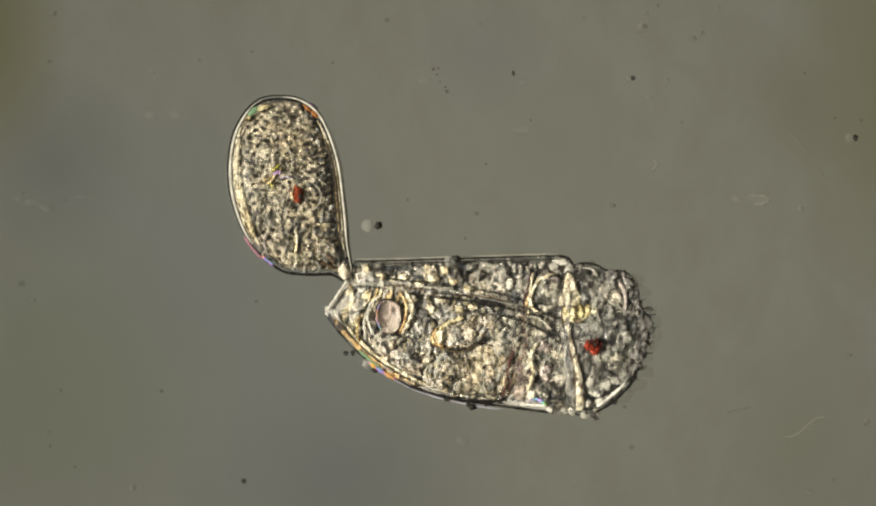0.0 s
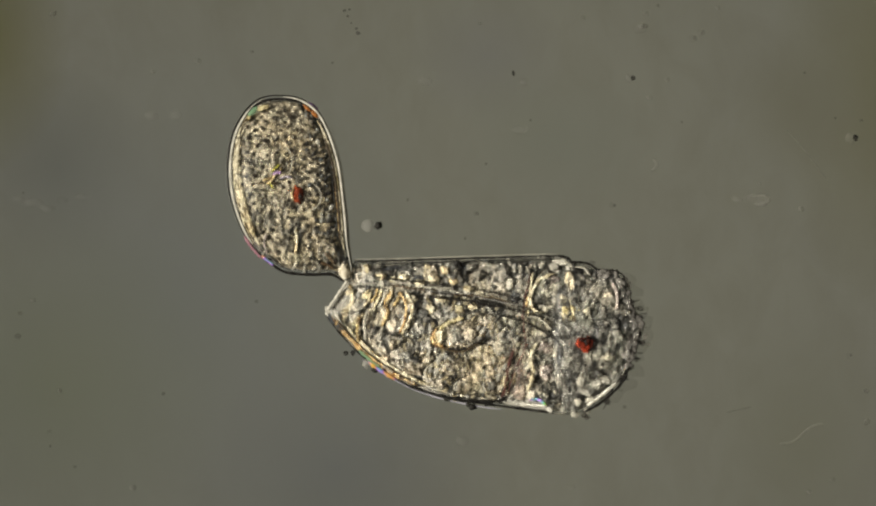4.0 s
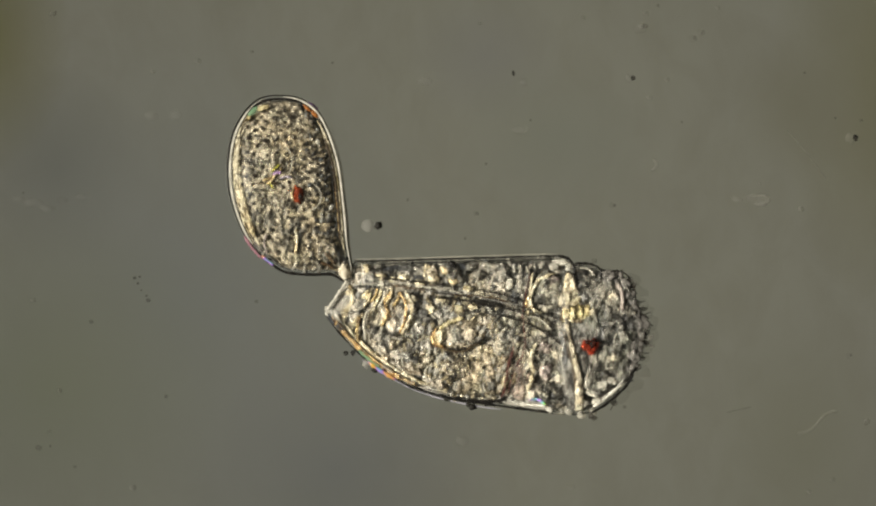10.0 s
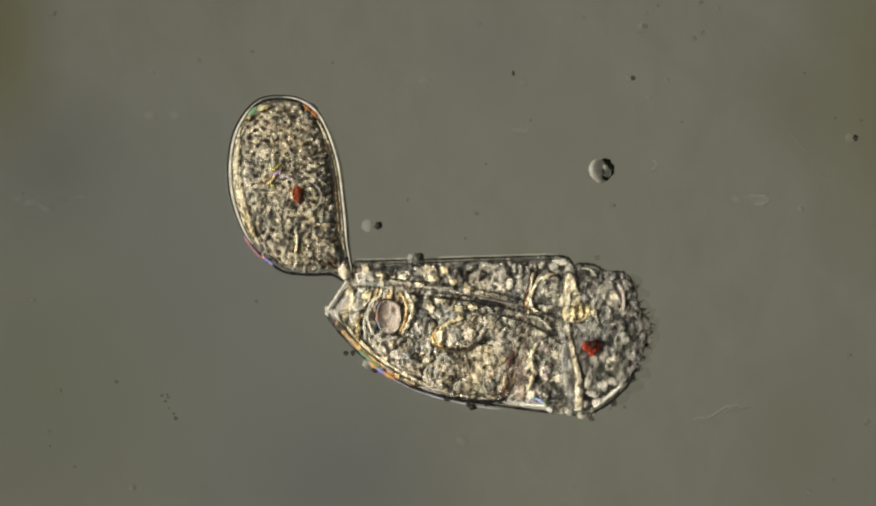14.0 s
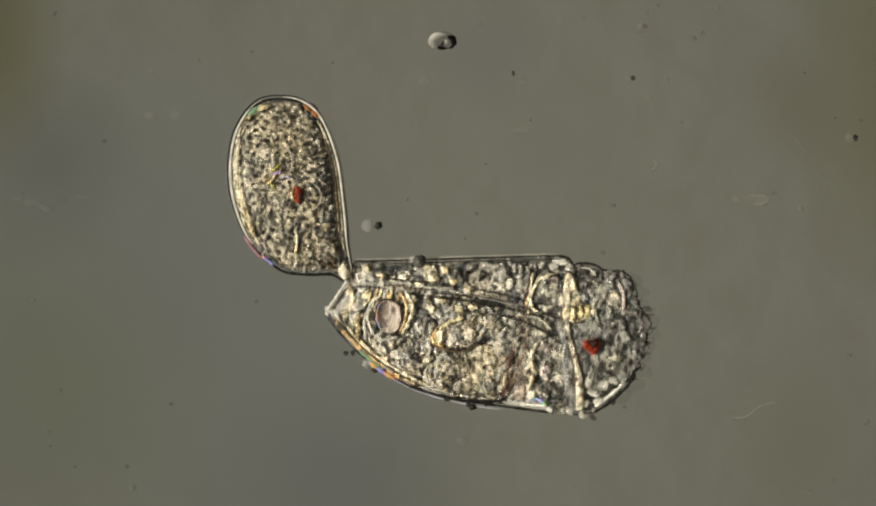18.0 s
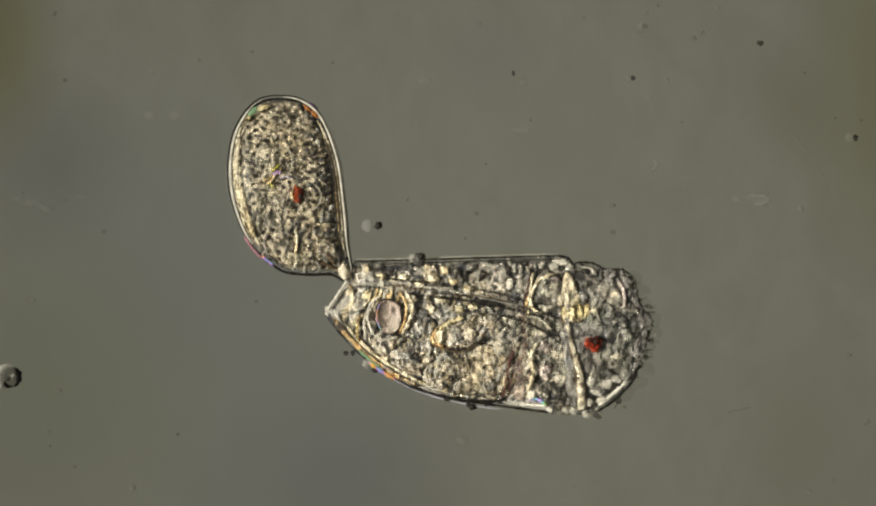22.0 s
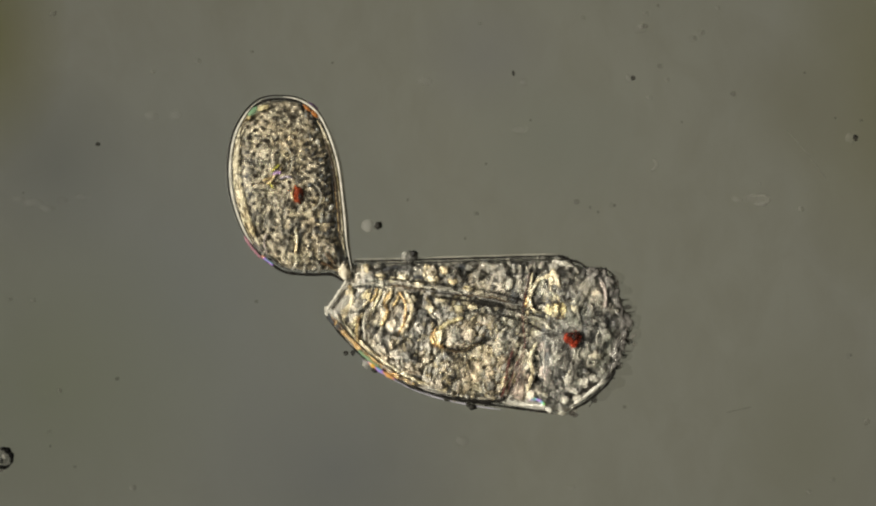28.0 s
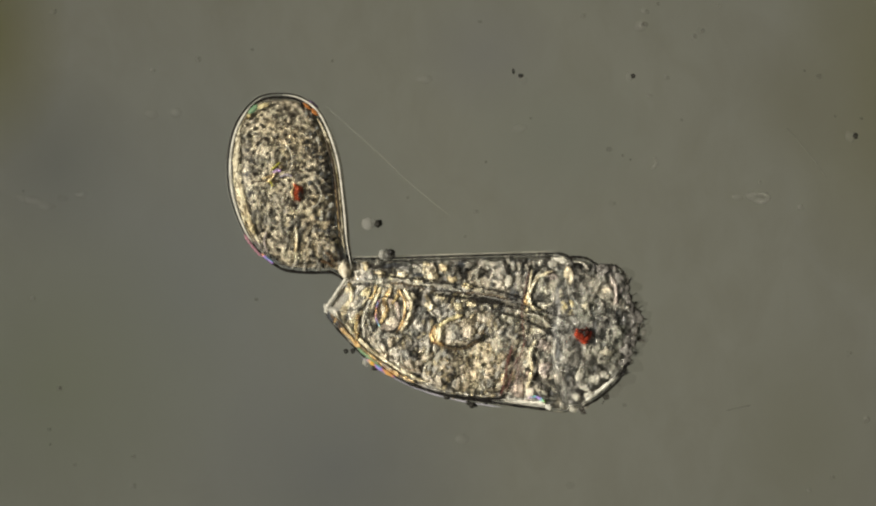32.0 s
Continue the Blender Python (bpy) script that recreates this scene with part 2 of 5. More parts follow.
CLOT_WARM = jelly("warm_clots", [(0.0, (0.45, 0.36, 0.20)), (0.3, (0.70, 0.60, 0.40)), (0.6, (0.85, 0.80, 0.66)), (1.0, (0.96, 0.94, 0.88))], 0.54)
DEBRIS = plain("grey_debris", (0.50, 0.48, 0.43), 0.45, 0.5, 260, clear=0.915)
DEBRIS_DARK = plain("dark_debris", (0.045, 0.042, 0.036), 0.6, 0.6, 300)
DEBRIS_SOFT = plain("soft_dark_debris", (0.05, 0.046, 0.04), 0.6, 0.6, 300, clear=0.35)
DEBRIS_MID = plain("grey_brown_debris", (0.08, 0.075, 0.065), 0.5, 0.6, 300, clear=0.66)
DEBRIS_FAINT = plain("faint_debris", (0.13, 0.12, 0.10), 0.45, 0.6, 300, clear=0.82)
PALE = plain("pale_clear_debris", (0.72, 0.69, 0.60), 0.3, 0.25, 200, clear=0.65)
SCRATCH_DIM = plain("dim_debris_rim", (0.10, 0.095, 0.08), 0.5, 0.4, 200, clear=0.86)
SCRATCH = plain("scratched_glass", (0.16, 0.15, 0.13), 0.5, 0.3, 200, clear=0.88)
THREAD = plain("pale_thread", (0.6, 0.57, 0.48), 0.4, 0.2, 200, clear=0.9)
# near-black and pale cell tones paint a shaded and a lit side
CELL_SHADE = plain("cell_shade", (0.005, 0.005, 0.0045), 0.8, 0.5, 200)
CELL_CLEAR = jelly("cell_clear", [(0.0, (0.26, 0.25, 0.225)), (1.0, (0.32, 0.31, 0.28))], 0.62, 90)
CELL_LIT = jelly("cell_lit", [(0.0, (0.82, 0.80, 0.73)), (1.0, (0.92, 0.89, 0.80))], 0.66, 120)
PALE_SOFT = jelly("soft_pale_lit_side", [(0.0, (0.84, 0.82, 0.75)), (1.0, (0.90, 0.87, 0.79))], 0.76, 60)
CELL_RIM = plain("cell_rim", (0.03, 0.03, 0.028), 0.5, 0.5, 200, clear=0.45)
BULGE = plain("pale_bulge", (0.8, 0.77, 0.68), 0.4, 0.2, 200, clear=0.35)
PALE_FAINT = plain("pale_faint_rod", (0.72, 0.69, 0.60), 0.3, 0.25, 200, clear=0.93)
CELL_MID = plain("cell_middle", (0.16, 0.155, 0.135), 0.3, 0.5, 200, clear=0.4)
CILIA = jelly("brown_cilia", [(0.0, (0.05, 0.04, 0.034)), (0.5, (0.15, 0.125, 0.105)), (1.0, (0.42, 0.39, 0.34))], 0.7, 90)
HAZE = plain("cilia_haze", (0.07, 0.052, 0.038), 0.8, 0.3, 40, clear=0.945)
CROWN_SOFT = plain("clear_crown_jelly", (0.29, 0.27, 0.243), 0.4, 0.75, 70, clear=0.15)


# ---- shapes ----
def mesh_of(name, verts, faces, smooth=True):
    me = bpy.data.meshes.new(name)
    me.from_pydata([tuple(map(float, v)) for v in verts], [], [tuple(map(int, f)) for f in faces])
    if smooth:
        me.polygons.foreach_set("use_smooth", [True] * len(me.polygons))
    me.update()
    return me


ORIGIN = {}


def thing(name, x, y, h, label, category, group=""):
    ob = new(name)
    ob.empty_display_size = 0.01
    ob.location = at(x, y, h)
    ORIGIN[ob.name] = at(x, y, h)
    return tagged(ob, label, category, group)


def part(name, shape, mat, parent, label="", origin=None, kind=""):
    """Links a shape, given in world places, as one mesh under its thing or part."""
    verts, faces = shape
    o = ORIGIN[parent.name] if origin is None else origin
    ob = new(name, mesh_of(name, np.asarray(verts, float) - np.array(o), faces))
    ob.data.materials.append(mat)
    ob.parent = parent
    ob.location = o - ORIGIN[parent.name]
    ORIGIN[ob.name] = Vector(o)
    return tagged(ob, label, "", "", kind)


def clear_part(*args, **named):
    """A clear skin: daylight passes it unshaded."""
    ob = part(*args, **named)
    ob.visible_shadow = False
    return ob


def single(name, shape, mat, origin, label, category, group="", kind=""):
    verts, faces = shape
    ob = new(name, mesh_of(name, np.asarray(verts, float) - np.array(origin), faces))
    ob.data.materials.append(mat)
    ob.location = origin
    ORIGIN[ob.name] = Vector(origin)
    return tagged(ob, label, category, group, kind)


def spline(ctrl, steps=14, closed=True):
    """Catmull-Rom through a few control places (plan units)."""
    p = [np.array(c, float) for c in ctrl]
    n, out = len(p), []
    for i in range(n if closed else n - 1):
        a, b, c, d = (p[(i + k) % n] if closed else p[min(max(i + k, 0), n - 1)] for k in (-1, 0, 1, 2))
        for s in range(steps):
            t = s / steps
            out.append(0.5 * (2 * b + (c - a) * t + (2 * a - 5 * b + 4 * c - d) * t * t + (3 * b - a - 3 * c + d) * t ** 3))
    if not closed:
        out.append(p[-1])
    return np.array(out)


def lumps(x, y, seed, cell):
    """Relief of packed, drawn-out granules."""
    w = noise.noise(Vector((x / 31, y / 31, seed + 4)))
    v = noise.noise(Vector((x / 26, y / 26, seed + 17)))
    p = Vector(((x + 9 * w) / cell, (y + 9 * v) / (cell * 1.15), seed))
    far = noise.voronoi(p)[0]
    return 1.6 * (0.45 - far[0] ** 2) + 0.85 * noise.noise(p * 1.9) + 1.5 * noise.noise(p * 0.42) + 1.3 * noise.noise(p * 0.22)


class Outline:
    """A closed outline round a centre, with a domed height over it."""

    def __init__(self, ctrl, centre, height, base=2.0, power=2.6):
        self.c, self.height, self.base, self.power = np.array(centre, float), height, base, power
        pts = spline(ctrl) - self.c
        ang = np.arctan2(pts[:, 1], pts[:, 0])
        order = np.argsort(ang)
        self.ang, self.rad = ang[order], np.hypot(pts[:, 0], pts[:, 1])[order]

    def reach(self, a):
        a = (np.asarray(a) + math.pi) % (2 * math.pi) - math.pi
        return np.interp(a, self.ang, self.rad, period=2 * math.pi)

    def rho(self, x, y):
        dx, dy = np.asarray(x) - self.c[0], np.asarray(y) - self.c[1]
        return np.hypot(dx, dy) / self.reach(np.arctan2(dy, dx))

    def top(self, x, y):
        r = np.clip(self.rho(x, y), 0, 1)
        return self.base + self.height * np.sqrt(np.clip(1 - r ** self.power, 0, 1))

    def ring(self, f, n=180, a0=-math.pi, a1=math.pi):
        a = np.linspace(a0, a1, n, endpoint=abs(a1 - a0) < 6.28)
        r = self.reach(a) * f
        return np.stack([self.c[0] + r * np.cos(a), self.c[1] + r * np.sin(a)], 1)

    def dome(self, f=1.0, lift=0.0, rings=34, n=220, rough=0.0, seed=0.0, cell=11.0, swell=0.0):
        """Closed body: domed above, nearly flat below."""
        verts, faces = [], []
        fr = np.sin(np.linspace(0, 1, rings + 1)[1:] * math.pi / 2) * f
        for k, q in enumerate(fr):
            for x, y in self.ring(q, n):
                h = self.base + lift + (self.height + swell) * math.sqrt(max(0.0, 1 - (q / f) ** self.power))
                if rough:
                    h += rough * lumps(x, y, seed, cell) * min(1, 0.15 + 9 * (1 - q / f))
                verts.append(at(x, y, h))
        for k in range(rings - 1):
            for j in range(n):
                a, b = k * n + j, k * n + (j + 1) % n
                faces.append((a, a + n, b + n, b))
        verts.append(at(self.c[0], self.c[1], self.base + lift + swell + self.height))
        mid = len(verts) - 1
        faces += [(mid, j, (j + 1) % n) for j in range(n)]
        low = len(verts)
        for x, y in self.ring(f * 0.93, n):
            verts.append(at(x, y, 0.6))
        last = (rings - 1) * n
        faces += [(last + j, low + j, low + (j + 1) % n, last + (j + 1) % n) for j in range(n)]
        verts.append(at(self.c[0], self.c[1], 0.6))
        faces += [(len(verts) - 1, low + (j + 1) % n, low + j) for j in range(n)]
        return verts, faces


def ellipse_outline(x, y, rx, ry, turn, height, base, power=2.4, wavy=0.0):
    t = radians(turn)
    dent = lambda a: 1 + wavy * noise.noise(Vector((2.2 * math.cos(a), 2.2 * math.sin(a), x + y)))
    ring = [(rx * dent(a) * math.cos(a), ry * dent(a) * math.sin(a)) for a in np.linspace(0, 2 * math.pi, 12, endpoint=False)]
    ctrl = [(x + p * math.cos(t) - q * math.sin(t), y + p * math.sin(t) + q * math.cos(t)) for p, q in ring]
    return Outline(ctrl, (x, y), height, base, power)


def tube(pts, radius, closed=False, sides=7, flat=1.0):
    """A fibre along places (x, y, h) in plan units; radius a number or a function of 0..1."""
    p = [at(*q) for q in pts]
    n, verts, faces = len(p), [], []
    for i, c in enumerate(p):
        d = (p[(i + 1) % n] - p[i - 1]) if closed else (p[min(i + 1, n - 1)] - p[max(i - 1, 0)])
        d.normalize()
        side = d.cross(Vector((0, 0, 1)))
        side = side.normalized() if side.length > 1e-6 else Vector((1, 0, 0))
        up = side.cross(d)
        r = (radius(i / max(1, n - 1)) if callable(radius) else radius) * U
        for k in range(sides):
            a = 2 * math.pi * k / sides
            verts.append(c + side * (r * math.cos(a)) + up * (r * flat * math.sin(a)))
    for i in range(n if closed else n - 1):
        for k in range(sides):
            a, b = i * sides + k, i * sides + (k + 1) % sides
            c, d = ((i + 1) % n) * sides + (k + 1) % sides, ((i + 1) % n) * sides + k
            faces.append((a, b, c, d))
    if not closed:
        faces += [tuple(range(sides))[::-1], tuple(range((n - 1) * sides, n * sides))]
    return verts, faces


def taper(r, ends=0.25):
    return lambda t: r * min(1.0, ends + 6 * min(t, 1 - t)) * (0.8 + 0.2 * math.sin(37 * t + 7 * r) + 0.12 * math.sin(83 * t + r))


def joined(shapes):
    verts, faces = [], []
    for v, f in shapes:
        k = len(verts)
        verts += list(v)
        faces += [tuple(i + k for i in q) for q in f]
    return verts, faces


def ball_template(level):
    bm = bmesh.new()
    bmesh.ops.create_icosphere(bm, subdivisions=level, radius=1.0)
    bm.verts.ensure_lookup_table()
    v = np.array([q.co[:] for q in bm.verts])
    f = [tuple(w.index for w in q.verts) for q in bm.faces]
    bm.free()
    return v, f


BALL = {k: ball_template(k) for k in (1, 2, 3)}


def pebble(x, y, h, rx, ry, rz, turn=0.0, level=2, rough=0.15, seed=0.0):
    """A rounded, slightly uneven lump."""
    v, f = BALL[level]
    t = radians(turn)
    out = []
    for q in v:
        k = 1 + rough * noise.noise(Vector(q) * 1.7 + Vector((seed, seed * 2.3, 1)))
        a, b, c = q * k
        out.append(at(x + rx * a * math.cos(t) - ry * b * math.sin(t), y + rx * a * math.sin(t) + ry * b * math.cos(t), h + rz * c))
    return out, f


def scatter(outline, spacing, count, keep=None, edge=0.985, seed=1, margin=9.0):
    """Random places inside an outline, none nearer than the spacing."""
    rng = np.random.default_rng(seed)
    cell, grid, out = spacing, {}, []
    for _ in range(count):
        a, q = rng.uniform(-math.pi, math.pi), math.sqrt(rng.uniform(0, 1)) * edge
        r = float(outline.reach(a)) * q
        x, y = outline.c[0] + r * math.cos(a), outline.c[1] + r * math.sin(a)
        if keep and not keep(x, y) or float(outline.reach(a)) - r < margin:
            continue
        i, j = int(x // cell), int(y // cell)
        if any((x - u) ** 2 + (y - v) ** 2 < spacing ** 2 for di in (-1, 0, 1) for dj in (-1, 0, 1) for u, v in grid.get((i + di, j + dj), ())):
            continue
        grid.setdefault((i, j), []).append((x, y))
        out.append((x, y))
    return out


def granules(places, outline, r0, r1, sink=0.55, seed=3, lift=0.0, flat=0.9):
    """Many small rounded grains lying in the surface of a body, as one mesh."""
    rng = np.random.default_rng(seed)
    v, f = BALL[2]
    f = np.array(f)
    allv, allf = [], []
    for k, (x, y) in enumerate(places):
        s = rng.uniform(r0, r1)
        e = np.array([s * rng.uniform(0.55, 1.05), s * rng.uniform(0.9, 1.5), s * flat])
        t = rng.normal(0.15, 0.6)
        q = v * (1 + 0.05 * rng.standard_normal((len(v), 1))) * e
        px, py = q[:, 0] * math.cos(t) - q[:, 1] * math.sin(t) + x, q[:, 0] * math.sin(t) + q[:, 1] * math.cos(t) + y
        h = float(outline.top(x, y)) + lift - s * sink + rng.uniform(-2.0, 2.0)
        allv.append(np.stack([(px - 784) * U, (452.5 - py) * U, (q[:, 2] + h) * U], 1))
        allf.append(f + k * len(v))
    return np.concatenate(allv), np.concatenate(allf)


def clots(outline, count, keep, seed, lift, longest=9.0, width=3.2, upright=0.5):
    """Soft drawn-out lumps sunk in the tissue: dark ones, and bright ones towards the light, painting relief in two
    tones.
    """
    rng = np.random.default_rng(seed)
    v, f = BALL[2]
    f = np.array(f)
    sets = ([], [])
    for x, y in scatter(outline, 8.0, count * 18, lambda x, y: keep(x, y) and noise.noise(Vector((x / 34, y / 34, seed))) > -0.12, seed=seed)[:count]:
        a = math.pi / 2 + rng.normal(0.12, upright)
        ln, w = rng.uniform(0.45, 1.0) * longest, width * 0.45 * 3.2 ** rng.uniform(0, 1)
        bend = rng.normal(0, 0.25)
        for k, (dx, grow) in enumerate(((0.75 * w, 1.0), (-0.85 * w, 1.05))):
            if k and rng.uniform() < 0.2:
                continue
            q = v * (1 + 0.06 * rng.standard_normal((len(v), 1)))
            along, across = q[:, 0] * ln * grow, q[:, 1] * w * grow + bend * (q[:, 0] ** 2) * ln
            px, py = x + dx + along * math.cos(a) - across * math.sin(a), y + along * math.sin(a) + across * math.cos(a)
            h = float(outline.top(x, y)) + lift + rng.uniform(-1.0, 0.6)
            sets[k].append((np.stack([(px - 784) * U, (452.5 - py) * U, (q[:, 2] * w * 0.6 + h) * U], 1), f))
    out = []
    for group in sets:
        n = len(v)
        out.append((np.concatenate([p for p, _ in group]), np.concatenate([q + i * n for i, (_, q) in enumerate(group)])))
    return out


def dish(o, rim, sink=4.0, rings=26, n=96):
    """A hollow, bowl-shaped vesicle with a rounded rim."""
    verts, faces = [], []
    for k in range(1, rings + 1):
        q = k / rings
        h = o.base + rim * (q ** 2 if q < 0.88 else 0.774 * (1 - ((q - 0.88) / 0.12) ** 2))
        verts += [at(x, y, h) for x, y in o.ring(q, n)]
    for k in range(rings - 1):
        faces += [(k * n + j, k * n + n + j, k * n + n + (j + 1) % n, k * n + (j + 1) % n) for j in range(n)]
    verts.append(at(o.c[0], o.c[1], o.base))
    faces += [(len(verts) - 1, j, (j + 1) % n) for j in range(n)]
    low, last = len(verts), (rings - 1) * n
    verts += [at(x, y, o.base - sink) for x, y in o.ring(0.96, n)] + [at(o.c[0], o.c[1], o.base - sink)]
    faces += [(last + j, low + j, low + (j + 1) % n, last + (j + 1) % n) for j in range(n)]
    faces += [(low + n, low + (j + 1) % n, low + j) for j in range(n)]
    return verts, faces


# ---- the slide ----
def build_slide():
    w, d, t = 3.2, 2.2, 0.06
    verts = [(sx * w / 2, sy * d / 2, z) for z in (-t, 0) for sx, sy in ((-1, -1), (1, -1), (1, 1), (-1, 1))]
    ob = new("ground", mesh_of("ground", verts, [(4, 5, 6, 7), (3, 2, 1, 0), (0, 1, 5, 4), (1, 2, 6, 5), (2, 3, 7, 6), (3, 0, 4, 7)], False))
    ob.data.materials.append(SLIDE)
    ob.data.materials.append(GLASS_EDGE)
    for p in list(ob.data.polygons)[1:]:
        p.material_index = 1
    tagged(ob, "grey-olive glass microscope slide with painted uneven light and faint smears", "slide", "", "structure")


build_slide()


# ---- the egg ----
EGG = Outline([(503, 172), (458, 182), (421, 231), (408, 300), (417, 368), (449, 436), (500, 482), (545, 491), (592, 491), (616, 501), (631, 492), (623, 440), (617, 372), (605, 285), (578, 213), (545, 181)], (515, 335), 38, 5, 3.2)


def build_egg():
    egg = thing("egg", 515, 335, 0, "translucent granular egg with a glossy clear double shell and red eyespot", "egg")
    part("yolk", EGG.dome(0.97, -3, rings=80, n=440, rough=1.6, seed=3, cell=8.0), YOLK, egg, "mottled grey-brown granular yolk")
    places = scatter(EGG, 10.5, 6000, seed=11)
    part("granule_field", granules(places, EGG, 2.3, 4.3, seed=5, lift=0), GRAIN_EGG, egg, "dense grey and cream granules", kind="stuff")
    # darker granules paint the shade on the flank away from the light
    flank = scatter(EGG, 8.8, 5000, lambda x, y: x > 548 + 0.12 * (y - 180) + 14 * math.sin(y * 0.09), seed=17)
    part("granule_field", granules(flank, EGG, 2.6, 4.8, seed=15, lift=1), GRAIN_FLANK_SHADE, egg, "dark granules painting the shade of one flank", kind="stuff")
    for keep, seed, n, ln, w, lab in ((lambda x, y: y > 385, 61, 70, 13, 2.5, "lengthwise streaks of painted relief at the narrow end of the yolk"), (lambda x, y: y <= 385, 62, 120, 4.2, 2.7, "short clots of painted relief in the yolk")):
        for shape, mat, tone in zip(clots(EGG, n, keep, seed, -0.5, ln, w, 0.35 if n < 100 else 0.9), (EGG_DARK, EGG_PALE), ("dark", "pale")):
            part("relief_clot_field", shape, mat, egg, tone + " " + lab, kind="stuff")
    dots = scatter(EGG, 15.5, 2500, lambda x, y: x > 440 and noise.noise(Vector((x / 40, y / 40, 4.0))) > -0.25, seed=19, margin=22)
    part("granule_field", granules(dots, EGG, 2.2, 4.0, seed=29, lift=1.6), YOLK_DOT, egg, "scattered round dark dots in the yolk", kind="stuff")
    clear_part("shell", EGG.dome(0.968, 1, swell=8, rings=60, n=320), SHELL, egg, "clear glossy shell")

    def rim(f, h, a0=-math.pi, a1=math.pi, n=220, close=1.0):
        """A line that follows the shell; towards its ends it may close up to the shell."""
        out = []
        for k, (x, y) in enumerate(EGG.ring(1.0, n, a0, a1)):
            g = 1 - (1 - f) * (close + (1 - close) * math.sin(math.pi * min(1.0, k / (n - 1))) ** 0.7)
            out.append((515 + g * (x - 515), 335 + g * (y - 335), h))
        return out
    around = 2 * math.pi
    slim = lambda r: lambda q: r * min(1.0, 0.2 + 7 * min(q, 1 - q))
    part("outer_membrane", tube(rim(1.008, 9), lambda q: 1.3 + 0.4 * math.sin(around * q * 2), True), DARK_LINE, egg, "thin dark outer membrane")
    # pale tubes paint the bright halo outside the shell
    part("painted_halo", tube(rim(1.038, 27, -0.9, 0.95, 120), slim(0.9)), WHITE_FIBRE, egg, "faint bright halo painted outside the shell")
    part("painted_halo", tube(rim(1.03, 6, 2.2, around - 1.5, 120), slim(0.8)), PALE_FAINT, egg, "faint bright halo painted outside the shell")
    part("bright_membrane", tube(rim(0.955, 17, 2.05, around - 1.85, 220, 0.3), slim(2.2)), WHITE_LINE, egg, "bright membrane")
    part("bright_membrane", tube(rim(0.988, 31, -1.62, 0.92, 140), slim(2.2)), WHITE_LINE, egg, "bright membrane")
    part("crown_membrane", tube(rim(0.965, 26, -2.1, -1.1, 50), slim(2.4)), DARK_LINE, egg, "thick dark membrane at the blunt end")
    part("lower_membrane", tube(rim(0.992, 22, 0.95, 2.2, 80), taper(2.3)), DARK_LINE, egg, "thick dark lower membrane")
    part("inner_membrane", tube(rim(0.918, 22, 2.1, around - 2.0, 160, 0.35), taper(1.5, 0.6)), DARK_FIBRE, egg, "thin dark inner membrane")
    part("cream_line", tube(rim(0.886, 30, 2.1, around - 2.05, 140, 0.4), taper(2.0)), CREAM, egg, "cream line inside the shell")
    part("brown_line", tube(rim(0.858, 33, 2.15, around - 2.1, 120, 0.45), taper(1.2, 0.6)), BROWN_FIBRE, egg, "thin brown line inside the shell")
    part("cream_layer", tube(rim(0.815, 34, 2.0, around - 2.3, 140, 0.5), lambda q: 8.6 * math.sin(math.pi * q) ** 0.5 * (0.8 + 0.2 * math.sin(q * 61)) + 0.3, flat=0.4), CREAM, egg, "cream layer inside the shell")
    part("brown_line", tube(rim(0.955, 27, -1.25, 0.86, 100), slim(1.3)), BROWN_FIBRE, egg, "brown line inside the shell")
    part("cream_line", tube(rim(0.918, 31, -1.15, 0.86, 90), slim(2.9)), CREAM, egg, "cream line inside the shell")
    part("brown_line", tube(rim(0.885, 35, -1.0, 0.84, 80), slim(1.4)), BROWN_LINE, egg, "brown line inside the shell")
    part("golden_line", tube(rim(0.862, 33, -0.1, 0.78, 60), taper(1.9)), GOLD, egg, "golden line inside the shell")
    part("dark_line", tube(rim(0.838, 35, -0.5, 0.78, 60), taper(1.7)), DARK_FIBRE, egg, "dark line along the flank")
    # sheen painted as coloured lumps along the shell
    for x, y, h, rx, ry, turn, m, lab in ((455, 199, 30, 11, 5, -45, SHEEN_GREEN, "green"), (446, 212, 30, 7, 3.5, -55, YELLOW, "yellow"), (473, 193, 32, 11, 4, -22, YELLOW, "yellow"), (564, 204, 31, 8, 4, 48, SHEEN_RUST, "rust-red"), (551, 194, 32, 8, 3.5, 38, SHEEN_RUST, "rust-red"), (562, 190, 20, 10, 2.6, 40, SHEEN_VIOLET, "violet")):
        part("shell_sheen", pebble(x, y, h, rx, ry, 3, turn, 3, 0.5, x), m, egg, lab + " iridescent patch of the shell edge")
    part("shell_sheen", tube(rim(1.018, 12, 1.9, 2.3, 30), taper(4.0), flat=0.5), SHEEN_ROSE, egg, "rose iridescent patch of the shell edge")
    part("shell_sheen", tube(rim(0.99, 25, 1.74, 1.93, 16), taper(3.2)), IRIS, egg, "iridescent patch of the shell edge")
    top = lambda x, y: float(EGG.top(x, y))
